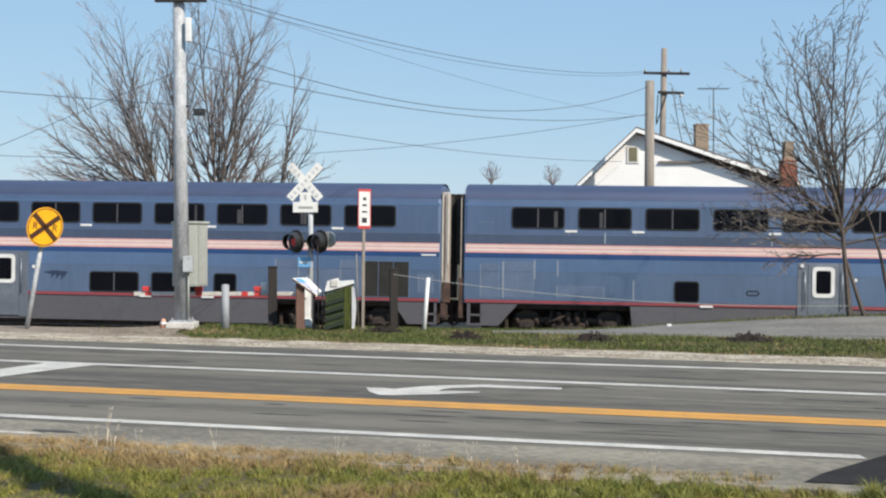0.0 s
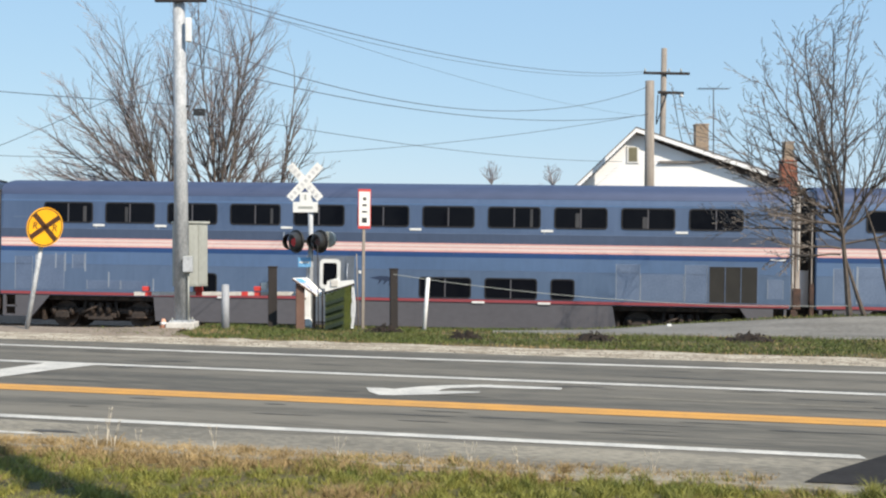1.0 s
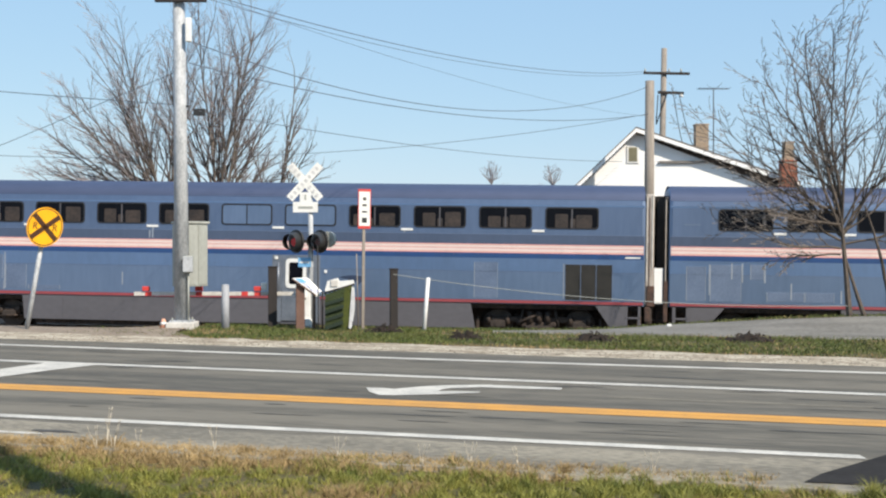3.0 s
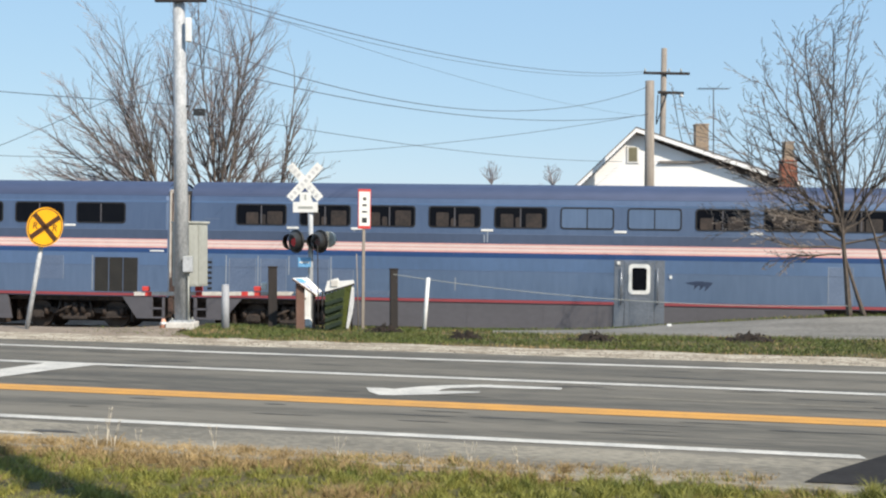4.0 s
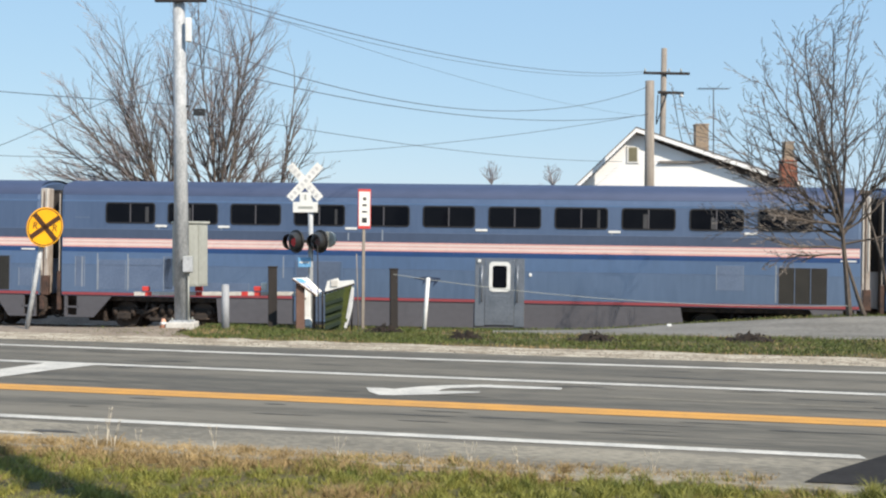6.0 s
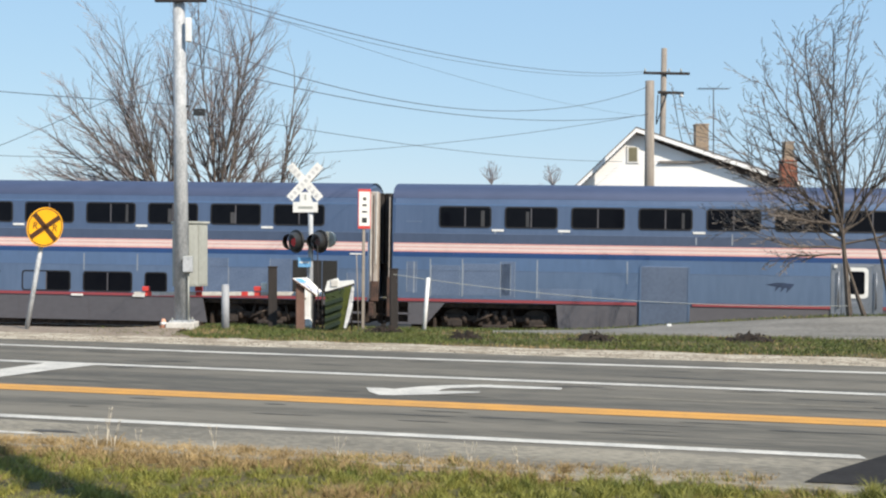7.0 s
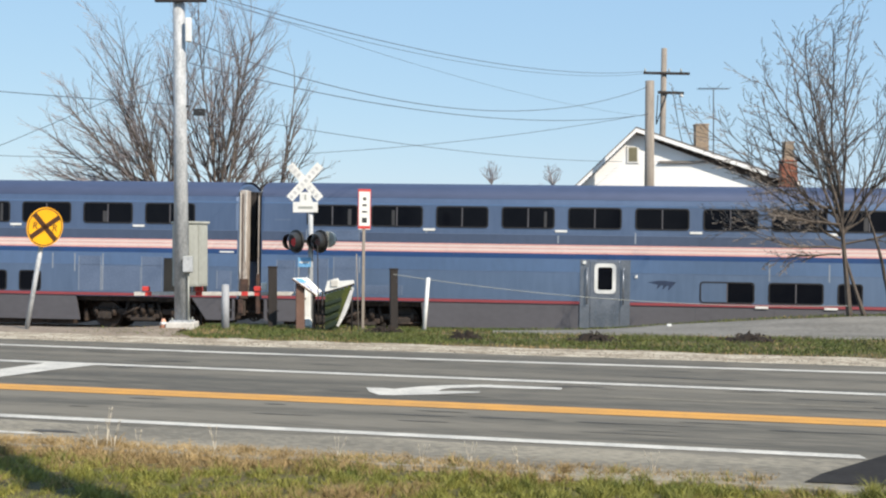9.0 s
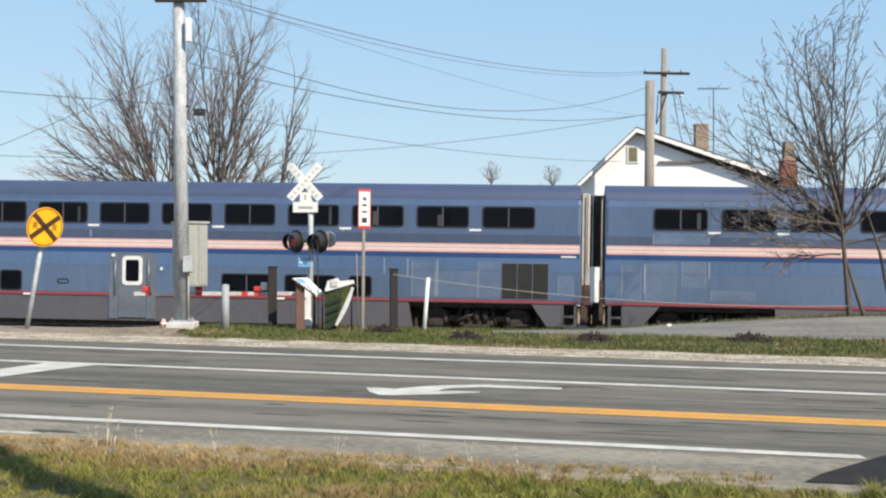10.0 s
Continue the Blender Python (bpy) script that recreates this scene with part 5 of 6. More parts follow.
def build_trees():
    def fan(seed, base_x, base_y, base_z, limb_list, r, off=0.25, **k):
        """Limbs that spread from one stool: lean from the upright in degrees, length, and the height at which each begins."""
        rng = random.Random(seed)
        out = []
        for i, (lean, ln, z) in enumerate(limb_list):
            a = radians(lean)
            out.append(dict(seed=seed * 100 + i, start=(base_x + off * (rng.uniform(-0.5, 0.5) + math.sin(a)), base_y + off * rng.uniform(-0.8, 0.8), base_z + z),
                            direction=(math.sin(a), rng.gauss(0, 0.22), math.cos(a)), length=ln, radius=r * rng.uniform(0.75, 1.1), **k))
        return out

    # the wide tree behind the railway: two stools, the far limbs almost level
    twiggy = dict(levels=4, children=(13, 6, 4), spread=0.50, lift=0.004, shrink=0.40, gnarl=0.045, low=0.14)
    left = [(-84, 4.5, 0.75), (-78, 4.9, 0.45), (-71, 4.9, 0.9), (-65, 5.3, 0.3), (-58, 5.3, 0.7), (-51, 5.8, 0.3), (-44, 5.9, 0.7), (-37, 6.3, 0.2), (-30, 6.5, 0.5), (-23, 7.0, 0.2),
            (-16, 7.3, 0.6), (-9, 7.6, 0.2), (-3, 7.8, 0.5), (3, 7.9, 0.4), (9, 7.6, 0.2), (-62, 3.4, 1.5), (-40, 4.0, 1.5), (-20, 4.8, 1.4)]
    right = [(-18, 6.4, 0.3), (-11, 7.4, 0.5), (-5, 8.5, 0.2), (0, 8.9, 0.5), (4, 8.9, 0.3), (8, 8.4, 0.2), (13, 7.2, 0.5), (20, 5.6, 0.3), (27, 4.5, 0.5), (40, 3.6, 0.4), (58, 3.0, 0.6), (-24, 4.6, 0.9)]
    stems = [dict(seed=1, start=(-12.2, 55, -1.3), direction=(0, 0, 1), length=5.2, radius=0.42, levels=1, children=(0,), spread=0.3, lift=0, gnarl=0.02),
             dict(seed=2, start=(-9.95, 55.3, -1.3), direction=(0, 0, 1), length=5.2, radius=0.42, levels=1, children=(0,), spread=0.3, lift=0, gnarl=0.02)]
    stems += fan(31, -12.2, 55, 3.1, left, 0.066, **twiggy) + fan(32, -9.95, 55.3, 3.1, right, 0.082, **twiggy)
    tree("large_bare_tree", stems, "large many-stemmed bare tree with a wide dome of twigs", M_BARK, 0.0058)
    # its slender neighbour
    stems = [dict(seed=3, start=(-7.8, 57, -1.3), direction=(0, 0, 1), length=5.0, radius=0.22, levels=1, children=(0,), spread=0.3, lift=0, gnarl=0.02)]
    stems += fan(33, -7.8, 57, 3.2, [(17, 6.9, 0.4), (10, 4.8, 0.3), (30, 4.3, 0.3), (-14, 3.4, 0.5), (48, 3.0, 0.6), (22, 4.2, 0.8)], 0.06,
                 levels=4, children=(9, 4, 3), spread=0.5, lift=0.02, shrink=0.36, gnarl=0.05, low=0.2)
    tree("slender_bare_tree", stems, "slender leaning bare tree behind the railway", M_BARK, 0.0058)
    # the tree beside the lot
    x, y = 10.24, 31.5
    z = base(x, y)
    plain = dict(levels=1, children=(0,), spread=0.3, lift=0.0)
    stems = [dict(seed=41, start=(x, y, z - 0.1), direction=(-0.09, 0, 1), length=3.5, radius=0.085, gnarl=0.012, **plain),
             dict(seed=42, start=(x + 0.38, y - 0.05, z - 0.1), direction=(-0.34, 0.02, 1), length=2.0, radius=0.065, gnarl=0.04, **plain),
             dict(seed=43, start=(x + 1.1, y, z - 0.1), direction=(-0.30, 0.0, 1), length=3.0, radius=0.065, gnarl=0.05, **plain)]
    knobbly = dict(levels=4, children=(12, 6, 3), spread=0.70, lift=0.03, shrink=0.34, gnarl=0.09, low=0.10)
    stems += fan(44, x - 0.20, y, z, [(-93, 1.8, 1.55), (-82, 2.5, 1.7), (-75, 3.0, 2.1), (-68, 3.3, 1.9), (-61, 4.5, 2.2), (-53, 4.0, 2.4), (-45, 4.3, 2.0), (-37, 4.3, 2.3), (-29, 4.7, 2.1), (-21, 4.8, 2.4),
                                      (-13, 5.1, 2.0), (-6, 5.2, 2.3), (2, 5.3, 2.1), (10, 5.2, 2.4), (19, 4.9, 2.0), (29, 4.6, 2.3), (42, 4.2, 2.0), (57, 3.8, 2.1), (76, 3.2, 1.8), (-69, 2.2, 2.6), (-20, 3.2, 2.8), (-40, 2.8, 2.9), (-90, 2.5, 2.3), (-80, 2.4, 2.6)], 0.037, off=0.03, **knobbly)
    tree("bare_tree", stems, "spreading bare tree with rough brown bark beside the lot", M_BARKWARM, 0.0060)
    # a tall tree beside the viewer, seen only by its shadow on the bank
    tree("roadside_tree", [dict(seed=61, start=(2.90, 3.72, -0.1), direction=(0.055, 0, 1), length=11.5, radius=0.40, levels=3, children=(9, 5), spread=0.8, lift=0.02, shrink=0.14, gnarl=0.02, low=0.68)],
         "bare roadside tree that shades the near bank", M_BARK, 0.024)
    rng = np.random.default_rng(21)
    for i, (k, h, w) in enumerate(((-9, 9.9, 0.7), (22, 10.0, 0.8), (38, 12.9, 1.2), (50, 10.2, 0.8), (78, 10.2, 0.9), (87.5, 12.7, 1.1), (101, 9.9, 0.8))):
        d, x = 150.0, k * 0.15
        u = ball(rng, 110, -0.5)
        tips = np.stack((x + 1.25 * w * u[:, 0], d + w * u[:, 1], h - 1.6 + 1.6 * u[:, 2]), 1)
        crown_tree("distant_tree", 50 + i, [[(x, d, -1), (x, d, 2.0), (x + 0.1, d, h - 3.2)]], tips, "small bare tree far behind the railway", M_TWIG, M_TWIG, 0.024, "distant bare trees")


# ---- house and poles behind the railway ----
def brick_chimney(name, m, w, d, h, brick, label):
    th = thing(name, m, label, "chimney")
    boxes("core", [(-w / 2 + 0.012, w / 2 - 0.012, -d / 2 + 0.012, d / 2 - 0.012, 0, h)], M_MORTAR, th, "mortar core")
    me = None
    rows = int(h / 0.085)
    nb = max(2, round(w / 0.21))
    bw = w / nb
    for j in range(rows):
        for side in (0, 1):
            for i in range(nb + (j % 2)):
                x0 = -w / 2 + (i - 0.5 * (j % 2)) * bw
                x0c, x1c = max(-w / 2, x0), min(w / 2, x0 + bw)
                if me is None:
                    bm = bmesh.new()
                    box(bm, -0.5, 0.5, -0.5, 0.5, -0.5, 0.5)
                    ob = part("brick", bm, brick, th)
                    me = ob.data
                else:
                    ob = new("brick", me)
                    ob.parent = th
                y = -d / 2 + 0.02 if side == 0 else d / 2 - 0.02
                ob.matrix_basis = Matrix.Translation(((x0c + x1c) / 2, y, 0.0425 + 0.085 * j)) @ Matrix.Diagonal((x1c - x0c - 0.012, 0.05, 0.073, 1))
        for sx in (-1, 1):
            ob = new("brick", me)
            ob.parent = th
            ob.matrix_basis = Matrix.Translation((sx * (w / 2 - 0.02), 0, 0.0425 + 0.085 * j)) @ Matrix.Diagonal((0.05, d - 0.09, 0.073, 1))
    boxes("cap", [(-w / 2 - 0.03, w / 2 + 0.03, -d / 2 - 0.03, d / 2 + 0.03, h, h + 0.07)], brick, th, "", 0.01)
    return th


def house():
    Y = 58.0
    ax, az = 8.93, 7.62
    lx, lz = ax - 3.45, az - 3.3
    rx, rz = ax + 7.4, az - 2.55
    g = -0.6
    th = thing("house", Matrix.Translation((ax, Y, 0)) @ pose(0, 0, 0, 0, 0, -5.0) @ Matrix.Translation((-ax, -Y, 0)), "white clapboard house with an uneven gable roof", "house")
    plate("wall", [(lx + 0.35, g), (rx - 0.4, g), (rx - 0.4, rz - 0.10), (ax, az - 0.22), (lx + 0.35, lz + 0.05)], Y, Y + 9, M_SIDING, th, "white gable wall")
    # clapboards
    n = 0
    z = 1.0
    while z < az - 0.45:
        x0 = lx + 0.36 if z < lz + 0.05 else ax - (az - 0.25 - z) / 3.3 * 3.45
        x1 = rx - 0.41 if z < rz - 0.15 else ax + (az - 0.25 - z) / 2.55 * 7.4
        if x1 - x0 > 0.3:
            bm = bmesh.new()
            vs = [bm.verts.new(c) for c in ((x0, Y - 0.016, z), (x1, Y - 0.016, z), (x1, Y - 0.006, z + 0.15), (x0, Y - 0.006, z + 0.15), (x0, Y + 0.001, z), (x1, Y + 0.001, z))]
            bm.faces.new((vs[0], vs[1], vs[2], vs[3]))
            bm.faces.new((vs[4], vs[5], vs[1], vs[0]))
            part("clapboard", bm, M_SIDING, th)
        z += 0.15
    # roof slabs with fascia and soffit
    for (ex, ez), nm in (((lx, lz), "roof"), ((rx, rz), "roof")):
        sgn = 1 if ex > ax else -1
        plate(nm, [(ax, az), (ex, ez), (ex, ez + 0.06), (ax, az + 0.06)] if sgn > 0 else [(ax, az), (ax, az + 0.06), (ex, ez + 0.06), (ex, ez)], Y - 0.46, Y + 9.3, M_SHINGLE, th, "brown shingle roof")
        plate("fascia", [(ax, az - 0.005), (ex, ez - 0.005), (ex, ez - 0.19), (ax, az - 0.19)], Y - 0.45, Y - 0.41, M_SIDING, th, "white fascia board")
        plate("soffit", [(ax, az - 0.12), (ex, ez - 0.12), (ex, ez - 0.15), (ax, az - 0.15)], Y - 0.405, Y - 0.02, M_SOFFIT, th, "shaded soffit")
    fall = lambda x: az - 2.55 / 7.4 * (x - ax)
    # dark brown wedge below the right fascia, widening downslope
    plate("eave_band", [(ax + 0.5, fall(ax + 0.5) - 0.20), (ax + 6.9, fall(ax + 6.9) - 0.20), (ax + 6.9, fall(ax + 6.9) - 0.56), (ax + 0.5, fall(ax + 0.5) - 0.30)], Y - 0.07, Y - 0.02, M_EAVEBAND, th, "dark brown band under the right eave, wider downslope")
    v = boxes("gable_vent", [(8.52, 9.08, Y - 0.06, Y - 0.01, 6.03, 6.82)], M_WHITE, th, "olive louvred gable vent")
    boxes("vent_panel", [(8.61, 8.99, Y - 0.066, Y - 0.055, 6.10, 6.76)], M_VENT, v)
    for k in range(7):
        boxes("slat", [(8.61, 8.99, Y - 0.085, Y - 0.06, 6.12 + 0.09 * k, 6.15 + 0.09 * k)], M_VENT, v)
    boxes("ledge", [(10.0, 12.2, Y - 0.14, Y - 0.01, 6.02, 6.12)], M_SOFFIT, th, "thin grey ledge board")
    # lower wing beyond the long slope
    plate("wing_roof", [(rx - 0.6, rz - 0.1), (rx + 5, rz - 0.35), (rx + 5, rz - 0.5), (rx - 0.6, rz - 0.25)], Y + 1.5, Y + 8, M_SHINGLE, th, "low brown roof of the wing")
    boxes("wing_wall", [(rx - 0.4, rx + 4.7, Y + 2.0, Y + 7.6, g, rz - 0.55)], M_SIDING, th, "white wing wall")
    brick_chimney("chimney", pose(12.45, Y + 2.4, 6.45), 0.62, 0.6, 1.55, M_TANBRICK, "short tan brick chimney on the roof ridge")
    brick_chimney("brick_chimney", pose(15.65, Y - 1.2, -0.7), 0.70, 0.62, 6.7, M_BRICK, "tall worn red brick chimney beside the house")
    brick_chimney("brick_chimney", pose(15.65, Y - 1.2, 6.09), 0.46, 0.42, 0.75, M_TANBRICK, "narrow tan brick chimney top")
    an = thing("antenna", pose(12.75, Y + 1.0, 5.9), "thin television antenna on a mast", "antenna")
    rods("mast", [((0, 0, 0), (0, 0, 3.75), 0.028)], M_WIRE, an, n=8)
    rods("boom", [((-0.75, 0, 3.70), (0.75, 0, 3.70), 0.022)], M_WIRE, an, n=6)
    for k in range(9):
        a = -0.7 + 0.175 * k
        rods("element", [((a, -0.5, 3.70), (a, 0.5, 3.72), 0.010)], M_WIRE, an, n=5)
    rods("element", [((0.1, 0, 3.70), (0.42, 0, 3.98), 0.012), ((-0.1, 0, 3.70), (-0.30, 0, 3.90), 0.012)], M_WIRE, an, n=5)


def far_poles():
    x, y = 9.12, 55.5
    th = thing("wooden_pole", pose(x, y, -0.8), "plain weathered wooden pole before the house", "utility pole")
    rods("shaft", [((0, 0, 0), (0.05, 0, 10.3), 0.24, 0.20)], M_OLDWOOD, th, n=16)
    x, y = 11.9, 68.0
    th = thing("line_pole", pose(x, y, -0.8), "wooden line pole with two crossarms behind the house", "utility pole")
    rods("shaft", [((-0.15, 0, 0), (0.12, 0, 13.75), 0.20, 0.15)], M_OLDWOOD, th, n=14)
    boxes("crossarm", [(-1.25, 1.25, -0.24, -0.12, 12.30, 12.44)], M_DARKWOOD, th, "dark upper crossarm", 0.01, pose(0, 0, 0, 0, 1, 0))
    boxes("crossarm", [(-0.65, 0.75, -0.24, -0.12, 11.25, 11.40)], M_DARKWOOD, th, "dark lower crossarm", 0.01, pose(0, 0, 0, 0, 2, 0))
    for a in (-0.95, 0.35, 1.0):
        rods("insulator", [((a, -0.18, 12.42), (a, -0.18, 12.62), 0.055, 0.04)], M_GREYMETAL, th, n=8)
    rods("insulator", [((0.95, -0.18, 11.2), (1.1, -0.18, 11.1), 0.09, 0.06)], M_WHITE, th, n=8)
    rods("transformer_bracket", [((-0.35, -0.2, 9.6), (0.25, -0.2, 11.3), 0.03), ((-0.35, -0.2, 9.7), (-0.25, -0.2, 11.2), 0.03)], M_DARKWOOD, th, n=6)
    for k, (a, b) in enumerate(((0.9, 1.9), (0.6, 1.3))):
        bm = bmesh.new()
        for i in range(8):
            f0, f1 = i / 8, (i + 1) / 8
            rod(bm, (a + (b - a) * f0, -0.18, 11.2 - 3.2 * f0 - 0.5 * math.sin(math.pi * f0)), (a + (b - a) * f1, -0.18, 11.2 - 3.2 * f1 - 0.5 * math.sin(math.pi * f1)), 0.025, n=5)
        part("drop_cable", bm, M_WIRE, th)


def build_wires():
    for a, b, sag, r in (
            ((-6.03, 30.1, 8.29), (10.9, 67.8, 11.66), 0.72, 0.02),
            ((-6.03, 30.1, 8.18), (11.66, 67.8, 11.63), 0.86, 0.014),
            ((-5.56, 30.1, 8.12), (12.43, 67.8, 9.12), 0.57, 0.01),
            ((-6.1, 30.1, 7.05), (9.06, 55.3, 9.22), 1.36, 0.02),
            ((-6.1, 30.1, 6.52), (9.06, 55.3, 8.0), 0.72, 0.02),
            ((-5.87, 30.1, 5.37), (8.26, 57.9, 6.1), 0.3, 0.016),
            ((-29.5, 44, 6.56), (9.06, 55.3, 8.02), 1.62, 0.018),
            ((-26.8, 30.3, 7.7), (-6.4, 30.3, 5.54), 0.2, 0.016),
            ((-21.0, 29.6, 0.1), (-6.4, 30.3, 6.36), 0.0, 0.014),
    ):
        wire(a, b, sag, r * 0.58)


# ---- grass ----
def blades(name, n, place, hmin, hmax, width, mat, label, seed):
    rng = np.random.default_rng(seed)
    vs, fs = [], []
    got = 0
    while got < n:
        q = place(rng)
        if q is None:
            continue
        x, y, z, k = q
        h = rng.uniform(hmin, hmax) * k
        a = rng.uniform(0, 6.283)
        lean = rng.uniform(0.25, 1.2) * h
        b = rng.uniform(0, 6.283)
        dx, dy = width * math.cos(a), width * math.sin(a)
        lx, ly = lean * math.cos(b), lean * math.sin(b)
        s = len(vs)
        vs += [(x - dx, y - dy, z), (x + dx, y + dy, z), (x + dx * 0.6 + lx * 0.35, y + dy * 0.6 + ly * 0.35, z + h * 0.6),
               (x - dx * 0.6 + lx * 0.35, y - dy * 0.6 + ly * 0.35, z + h * 0.6), (x + lx, y + ly, z + h)]
        fs += [(s, s + 1, s + 2, s + 3), (s + 3, s + 2, s + 4)]
        got += 1
    return tagged(soup(name, vs, fs, mat), label, "grass", kind="stuff")


def near_place(rng, dry):
    x = rng.uniform(-5.6, 5.6)
    edge = 11.80 - 0.245 * x + 0.18 * noise.noise((x * 0.9, 2, 0)) + 0.16 * noise.noise((x * 3.7, 5, 0))
    y = rng.uniform(9.0, edge)
    if x > 2.6 and y > 9.0 + 0.25 * max(0, 5.5 - x) and y > 10.75 and x > 2.9 + (y - 10.9):
        return None
    t = noise.noise((x * 0.55, y * 0.9, 4.0)) + 0.5 * noise.noise((x * 2.2, y * 2.5, 8.0)) + (0.15 + 1.0 * step(1.0, -3.0, x)) * step(edge - 1.2 - 0.5 * step(1.0, -3.0, x), edge - 0.1, y) - 0.45
    if (t > rng.uniform(-0.35, 0.35)) != dry:
        return None
    tuft = noise.noise((x * 6.0, y * 4.0, 2.0)) + 0.6 * noise.noise((x * 14.0, y * 9.0, 5.0))
    if tuft < -0.12 and rng.random() < 0.75:
        return None
    return x, y, ground_z(x, y) - 0.025, max(0.22, 0.65 + 0.8 * noise.noise((x * 1.7, y * 1.7, 1.0)) + 1.5 * tuft)


def far_place(rng, dry):
    x = rng.uniform(-8.5, 12.5)
    lo = 25.4 - 0.245 * x
    y = rng.uniform(lo, 33.0)
    if x > 1.4 and 29.95 - 0.1 * (x - 2) < y < 30.3 + 0.95 * step(1.2, 6.0, x) - 0.05 * max(0, x - 7):
        return None
    if x < -6.0 and rng.random() < 0.8:
        return None
    t = noise.noise((x * 0.5, y * 0.8, 14.0)) + 1.0 * step(lo + 0.9, lo, y) + 0.4 * step(-4, -8, x)
    if (t > rng.uniform(-0.2, 0.6)) != dry:
        return None
    return x, y, ground_z(x, y) - 0.025, 0.8


def build_grass():
    blades("green_grass", 80000, lambda r: near_place(r, False), 0.035, 0.095, 0.0042, M_GREEN, "short green winter grass on the near bank", 1)
    blades("dry_grass", 50000, lambda r: near_place(r, True), 0.03, 0.095, 0.0038, M_STRAW, "dry straw-coloured grass on the near bank", 2)
    blades("green_grass", 42000, lambda r: far_place(r, False), 0.04, 0.11, 0.010, M_MOWN, "mown green grass beyond the road", 3)
    blades("dry_grass", 7000, lambda r: far_place(r, True), 0.03, 0.09, 0.009, M_STRAW, "dry grass at the gravel's edge", 4)
    def fringe(r):
        x = r.uniform(-5.8, 4.6)
        y = 11.64 - 0.245 * x + 0.17 * r.normal() + 0.16 * noise.noise((x * 3.7, 5, 0)) + 0.2 * noise.noise((x * 0.9, 2, 0))
        if x > 2.8 + max(0, y - 10.9) or r.random() < 0.6 * step(-2.0, 1.5, x):
            return None
        return x, y, ground_z(x, y) + 0.0, 0.7
    blades("dry_grass", 17000, fringe, 0.03, 0.10, 0.0045, M_STRAW, "ragged dry grass fringe along the shoulder", 6)
    # loose stones on the shoulder and the verge
    rng = random.Random(9)
    vs, fs = [], []
    for k in range(5200):
        if k < 3200:
            v, a, sz, lift = 11.5 + 1.25 * rng.random() ** 1.6, rng.uniform(-6, 5), rng.uniform(0.004, 0.012), 0.022
        else:
            v, a, sz, lift = rng.gauss(24.4, 0.5), rng.uniform(-11, 11), rng.uniform(0.012, 0.035), 0.010
        x, y = road_xy(a, v)
        if x > 2.9 and y < 12.9 and x > 2.9 + (y - 10.9):
            continue
        z = plane_z(x, y) + lift
        b = len(vs)
        w = rng.uniform(0, 6.28)
        for j in range(4):
            c = w + j * 1.571
            vs.append((x + sz * rng.uniform(0.7, 1.2) * math.cos(c), y + sz * rng.uniform(0.7, 1.2) * math.sin(c), z - 0.004))
        vs.append((x, y, z + sz * rng.uniform(0.5, 0.9)))
        fs += [(b + j, b + (j + 1) % 4, b + 4) for j in range(4)]
    tagged(soup("loose_stones", vs, fs, M_STONE), "pale loose stones on the road's shoulder and verge", "gravel", kind="stuff")
    # tall dry stalks
    rng = random.Random(5)
    for k, (x, y, h) in enumerate(((-3.32, 12.35, 0.40), (-3.24, 12.3, 0.30), (-3.42, 12.35, 0.22), (-3.0, 12.3, 0.20), (-2.2, 12.1, 0.28), (-1.0, 11.9, 0.20), (0.25, 11.7, 0.2), (0.7, 11.6, 0.18), (1.9, 11.3, 0.2), (-0.2, 11.6, 0.2))):
        th = thing("dry_stalk", pose(x, y, ground_z(x, y) - 0.03), "tall dry straw stalk on the road's edge", "weed", "dry stalks on the bank")
        bm = bmesh.new()
        for j in range(3):
            dx, dy = rng.uniform(-0.07, 0.07), rng.uniform(-0.05, 0.05)
            rod(bm, (0, 0, 0), (dx * 0.4, dy * 0.4, h * 0.6), 0.003, n=4)
            rod(bm, (dx * 0.4, dy * 0.4, h * 0.6), (dx, dy, h), 0.003, 0.0015, n=4)
            rod(bm, (dx, dy, h), (dx * 1.2, dy, h + 0.05), 0.004, 0.0015, n=5)
        part("stem", bm, M_STALK, th)


# ---- build ----
build_ground()
track()
FLEET = [train_car(c) for c in CARS]
advance_sign()
utility_pole()
plain_post("bollard", -5.25, 30.2, 1.05, 0.095, M_GALV, "pale grey steel bollard beside the crossing", "bollard")
plain_post("dark_post", -4.22, 31.0, 1.48, 0.11, M_DARKWOOD, "dark square timber post", "post", square=True, cap=True)
plain_post("dark_post", -1.22, 31.0, 1.46, 0.095, M_DARKWOOD, "dark square timber post holding a cable", "post", square=True, cap=True)
plain_post("white_post", -0.46, 30.4, 1.28, 0.05, M_WHITE, "slim leaning white marker post", "post", (0, 4.5))
crossing_signal()
info_board()
banner_stand()
STRIPS = banner()
red_sign()
for i, (x, y, w, h) in enumerate(((-1.39, 29.4, 0.32, 0.22), (0.45, 27.6, 0.30, 0.27), (3.28, 27.35, 0.38, 0.27), (6.8, 27.8, 0.50, 0.25))):
    molehill(x, y, w, h, i + 3)
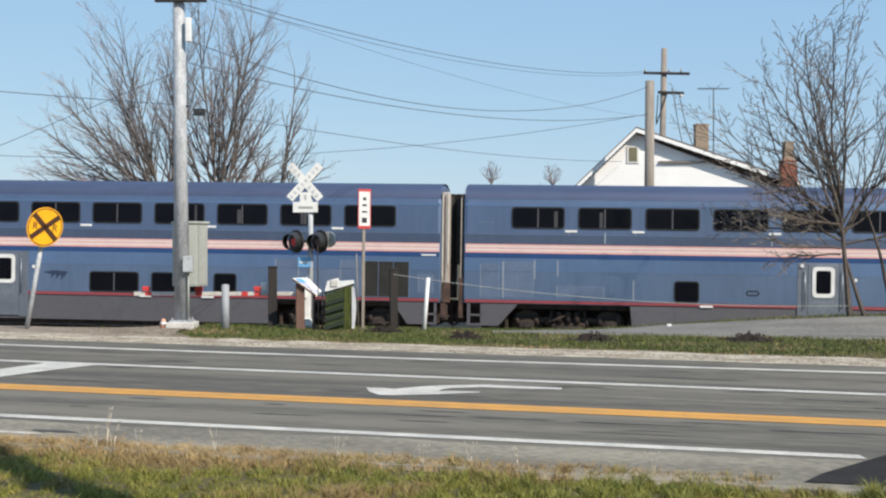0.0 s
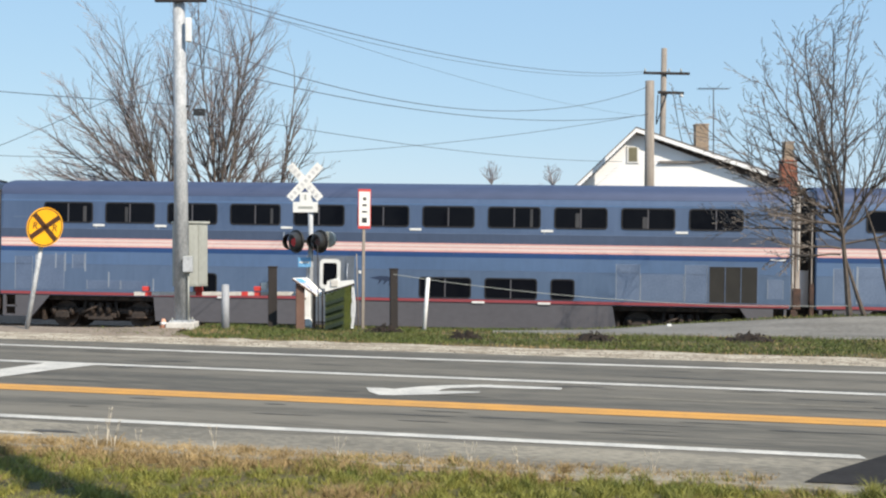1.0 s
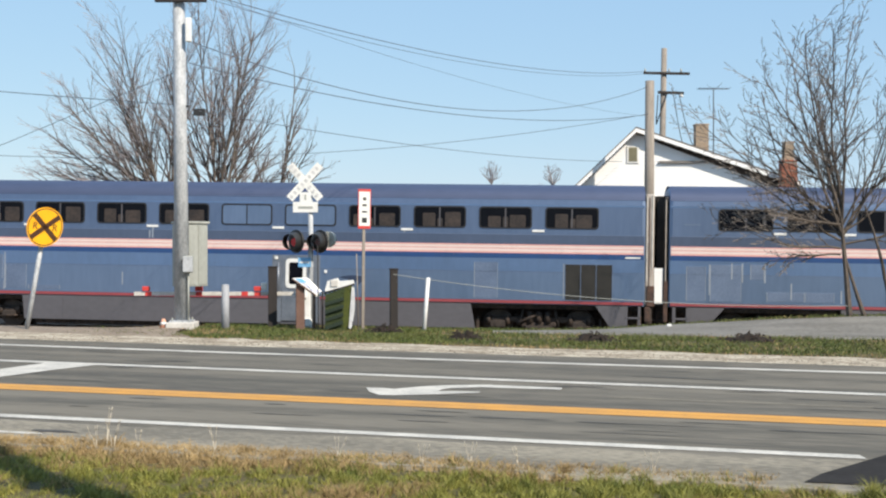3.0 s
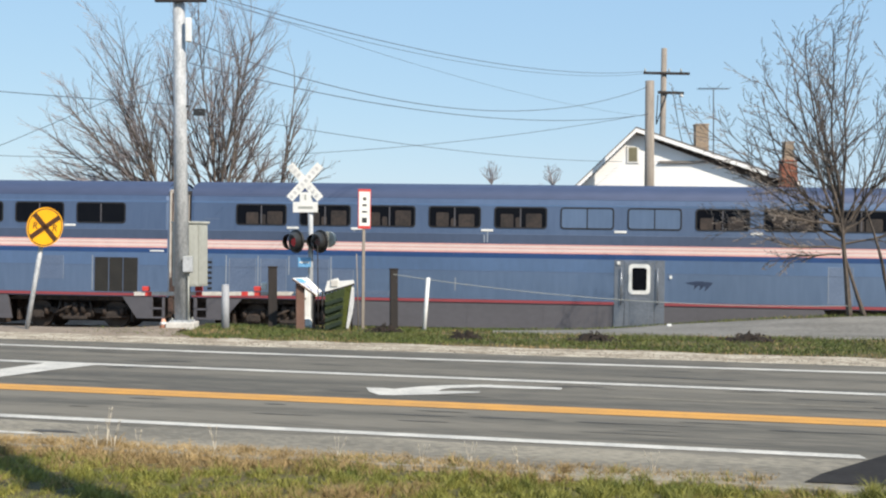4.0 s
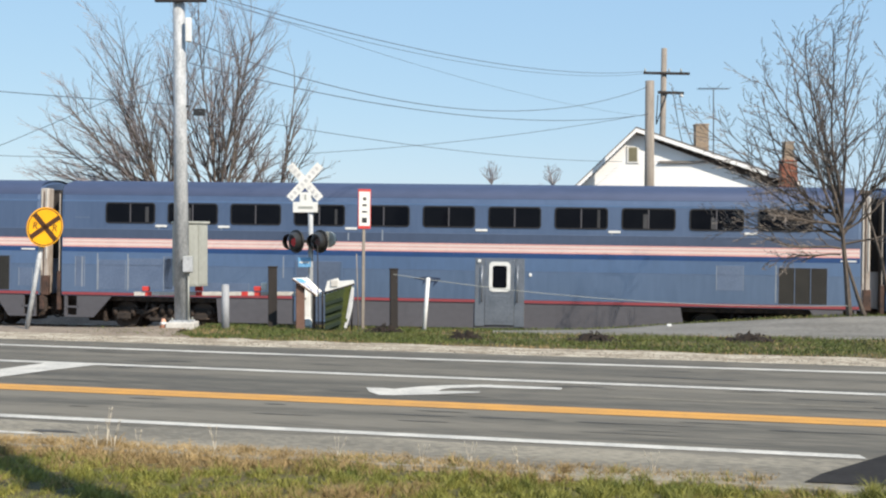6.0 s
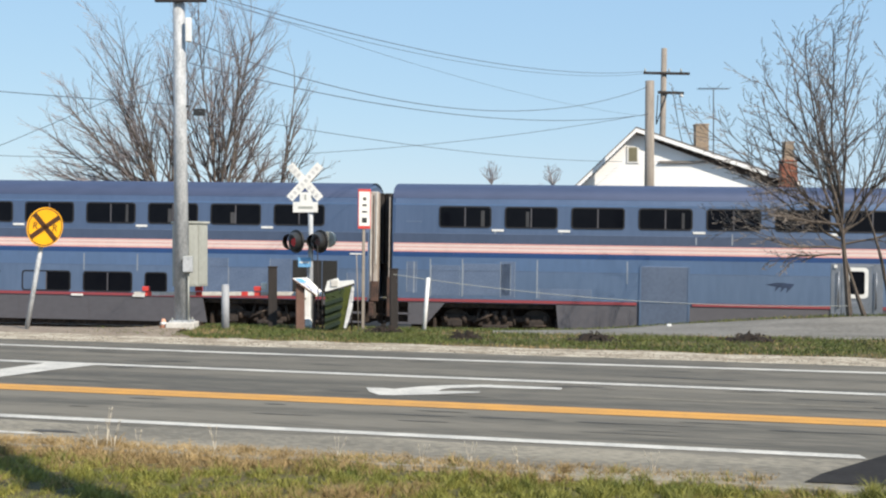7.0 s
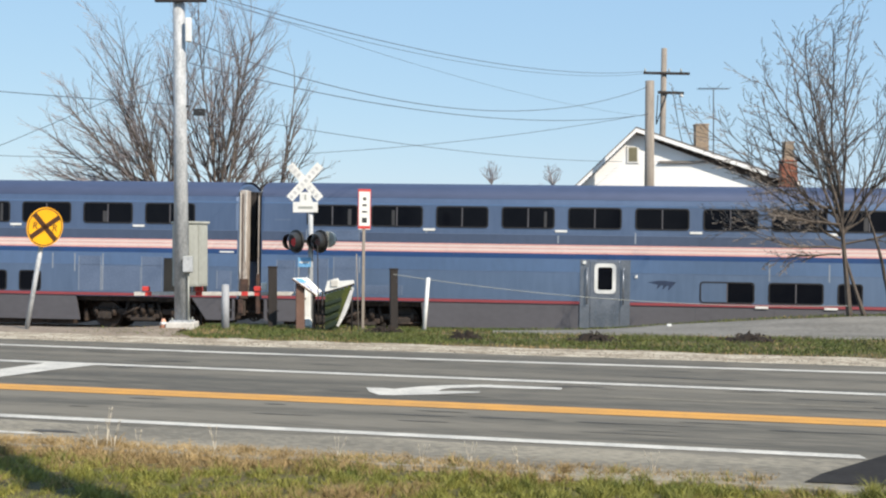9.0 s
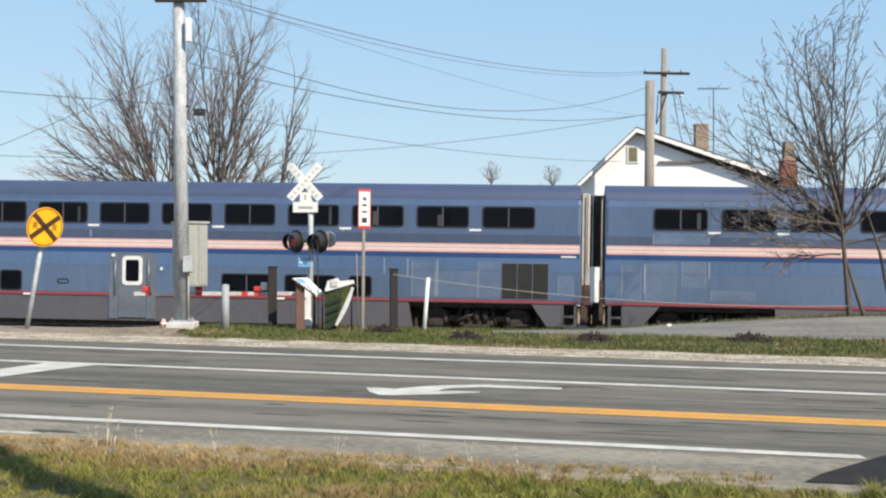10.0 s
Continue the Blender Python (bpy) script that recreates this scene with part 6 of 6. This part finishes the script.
cone = thing("marker_cone", pose(-6.72, 30.1, base(-6.72, 30.1)), "small orange and white plastic marker beside the pole", "traffic cone")
rods("body", [((0, 0, 0.03), (0, 0, 0.24), 0.10, 0.04)], M_ORANGE, cone, "orange plastic body")
rods("collar", [((0, 0, 0.10), (0, 0, 0.16), 0.084, 0.068)], M_WHITE, cone, "white collar")
boxes("foot", [(-0.13, 0.13, -0.13, 0.13, 0.0, 0.03)], M_ORANGE, cone, "", 0.008)
house()
far_poles()
build_wires()
wire((-1.22, 30.9, 1.42), (10.2, 31.45, 0.62), 0.24, 0.0075, M_GREYMETAL, "slack_cable", "slack pale cable from a timber post to the tree")
boxes("paper_scrap", [(5.55, 5.66, 31.0, 31.06, base(5.6, 31.0) + 0.03, base(5.6, 31.0) + 0.09)], M_WHITE, None, "", 0.01)
tagged(bpy.data.objects["paper_scrap"], "crumpled white paper scrap on the lot", "litter")
build_trees()
build_grass()


def motions():
    for i, (car, wheels) in enumerate(FLEET):
        rows = []
        for k in range(51):
            t = 0.2 * k
            s = 0.626 + 10.889 * t + 0.00753 * t * t - PITCH * i + STRETCH * U0
            p = track_point(s, 1.55)
            rows.append((t, pose(p.x, p.y, p.z, 0, math.degrees(math.atan(GRADE)), -math.degrees(TH))))
        walk(car, rows)
        for w, x in wheels:
            rows = []
            for k in range(301):
                t = k / 30
                turn = math.degrees((10.889 * t + 0.00753 * t * t) / 0.457)
                rows.append((t, pose(x, 0, 0.457, 0, turn % 360, 0)))
            walk(w, rows)
    # the banner swings in and back with the gusts of the passing cars
    swing = ((0.0, 0), (1.0, 1), (2.3, 3), (3.8, 5), (4.2, 9), (4.5, 13), (5.0, 9), (5.4, 12), (5.7, 8), (6.8, 12), (7.2, 6), (8.0, 15), (8.6, 13), (9.0, 17), (9.5, 14), (10.0, 19))
    for ob, a, top, f in STRIPS:
        walk(ob, [(t, pose(a, -0.02 * f, top, 2.0 * math.sin(3.1 * t + 2 * f), g * f, 6 * math.sin(2.3 * t + 3 * f))) for t, g in swing])


motions()
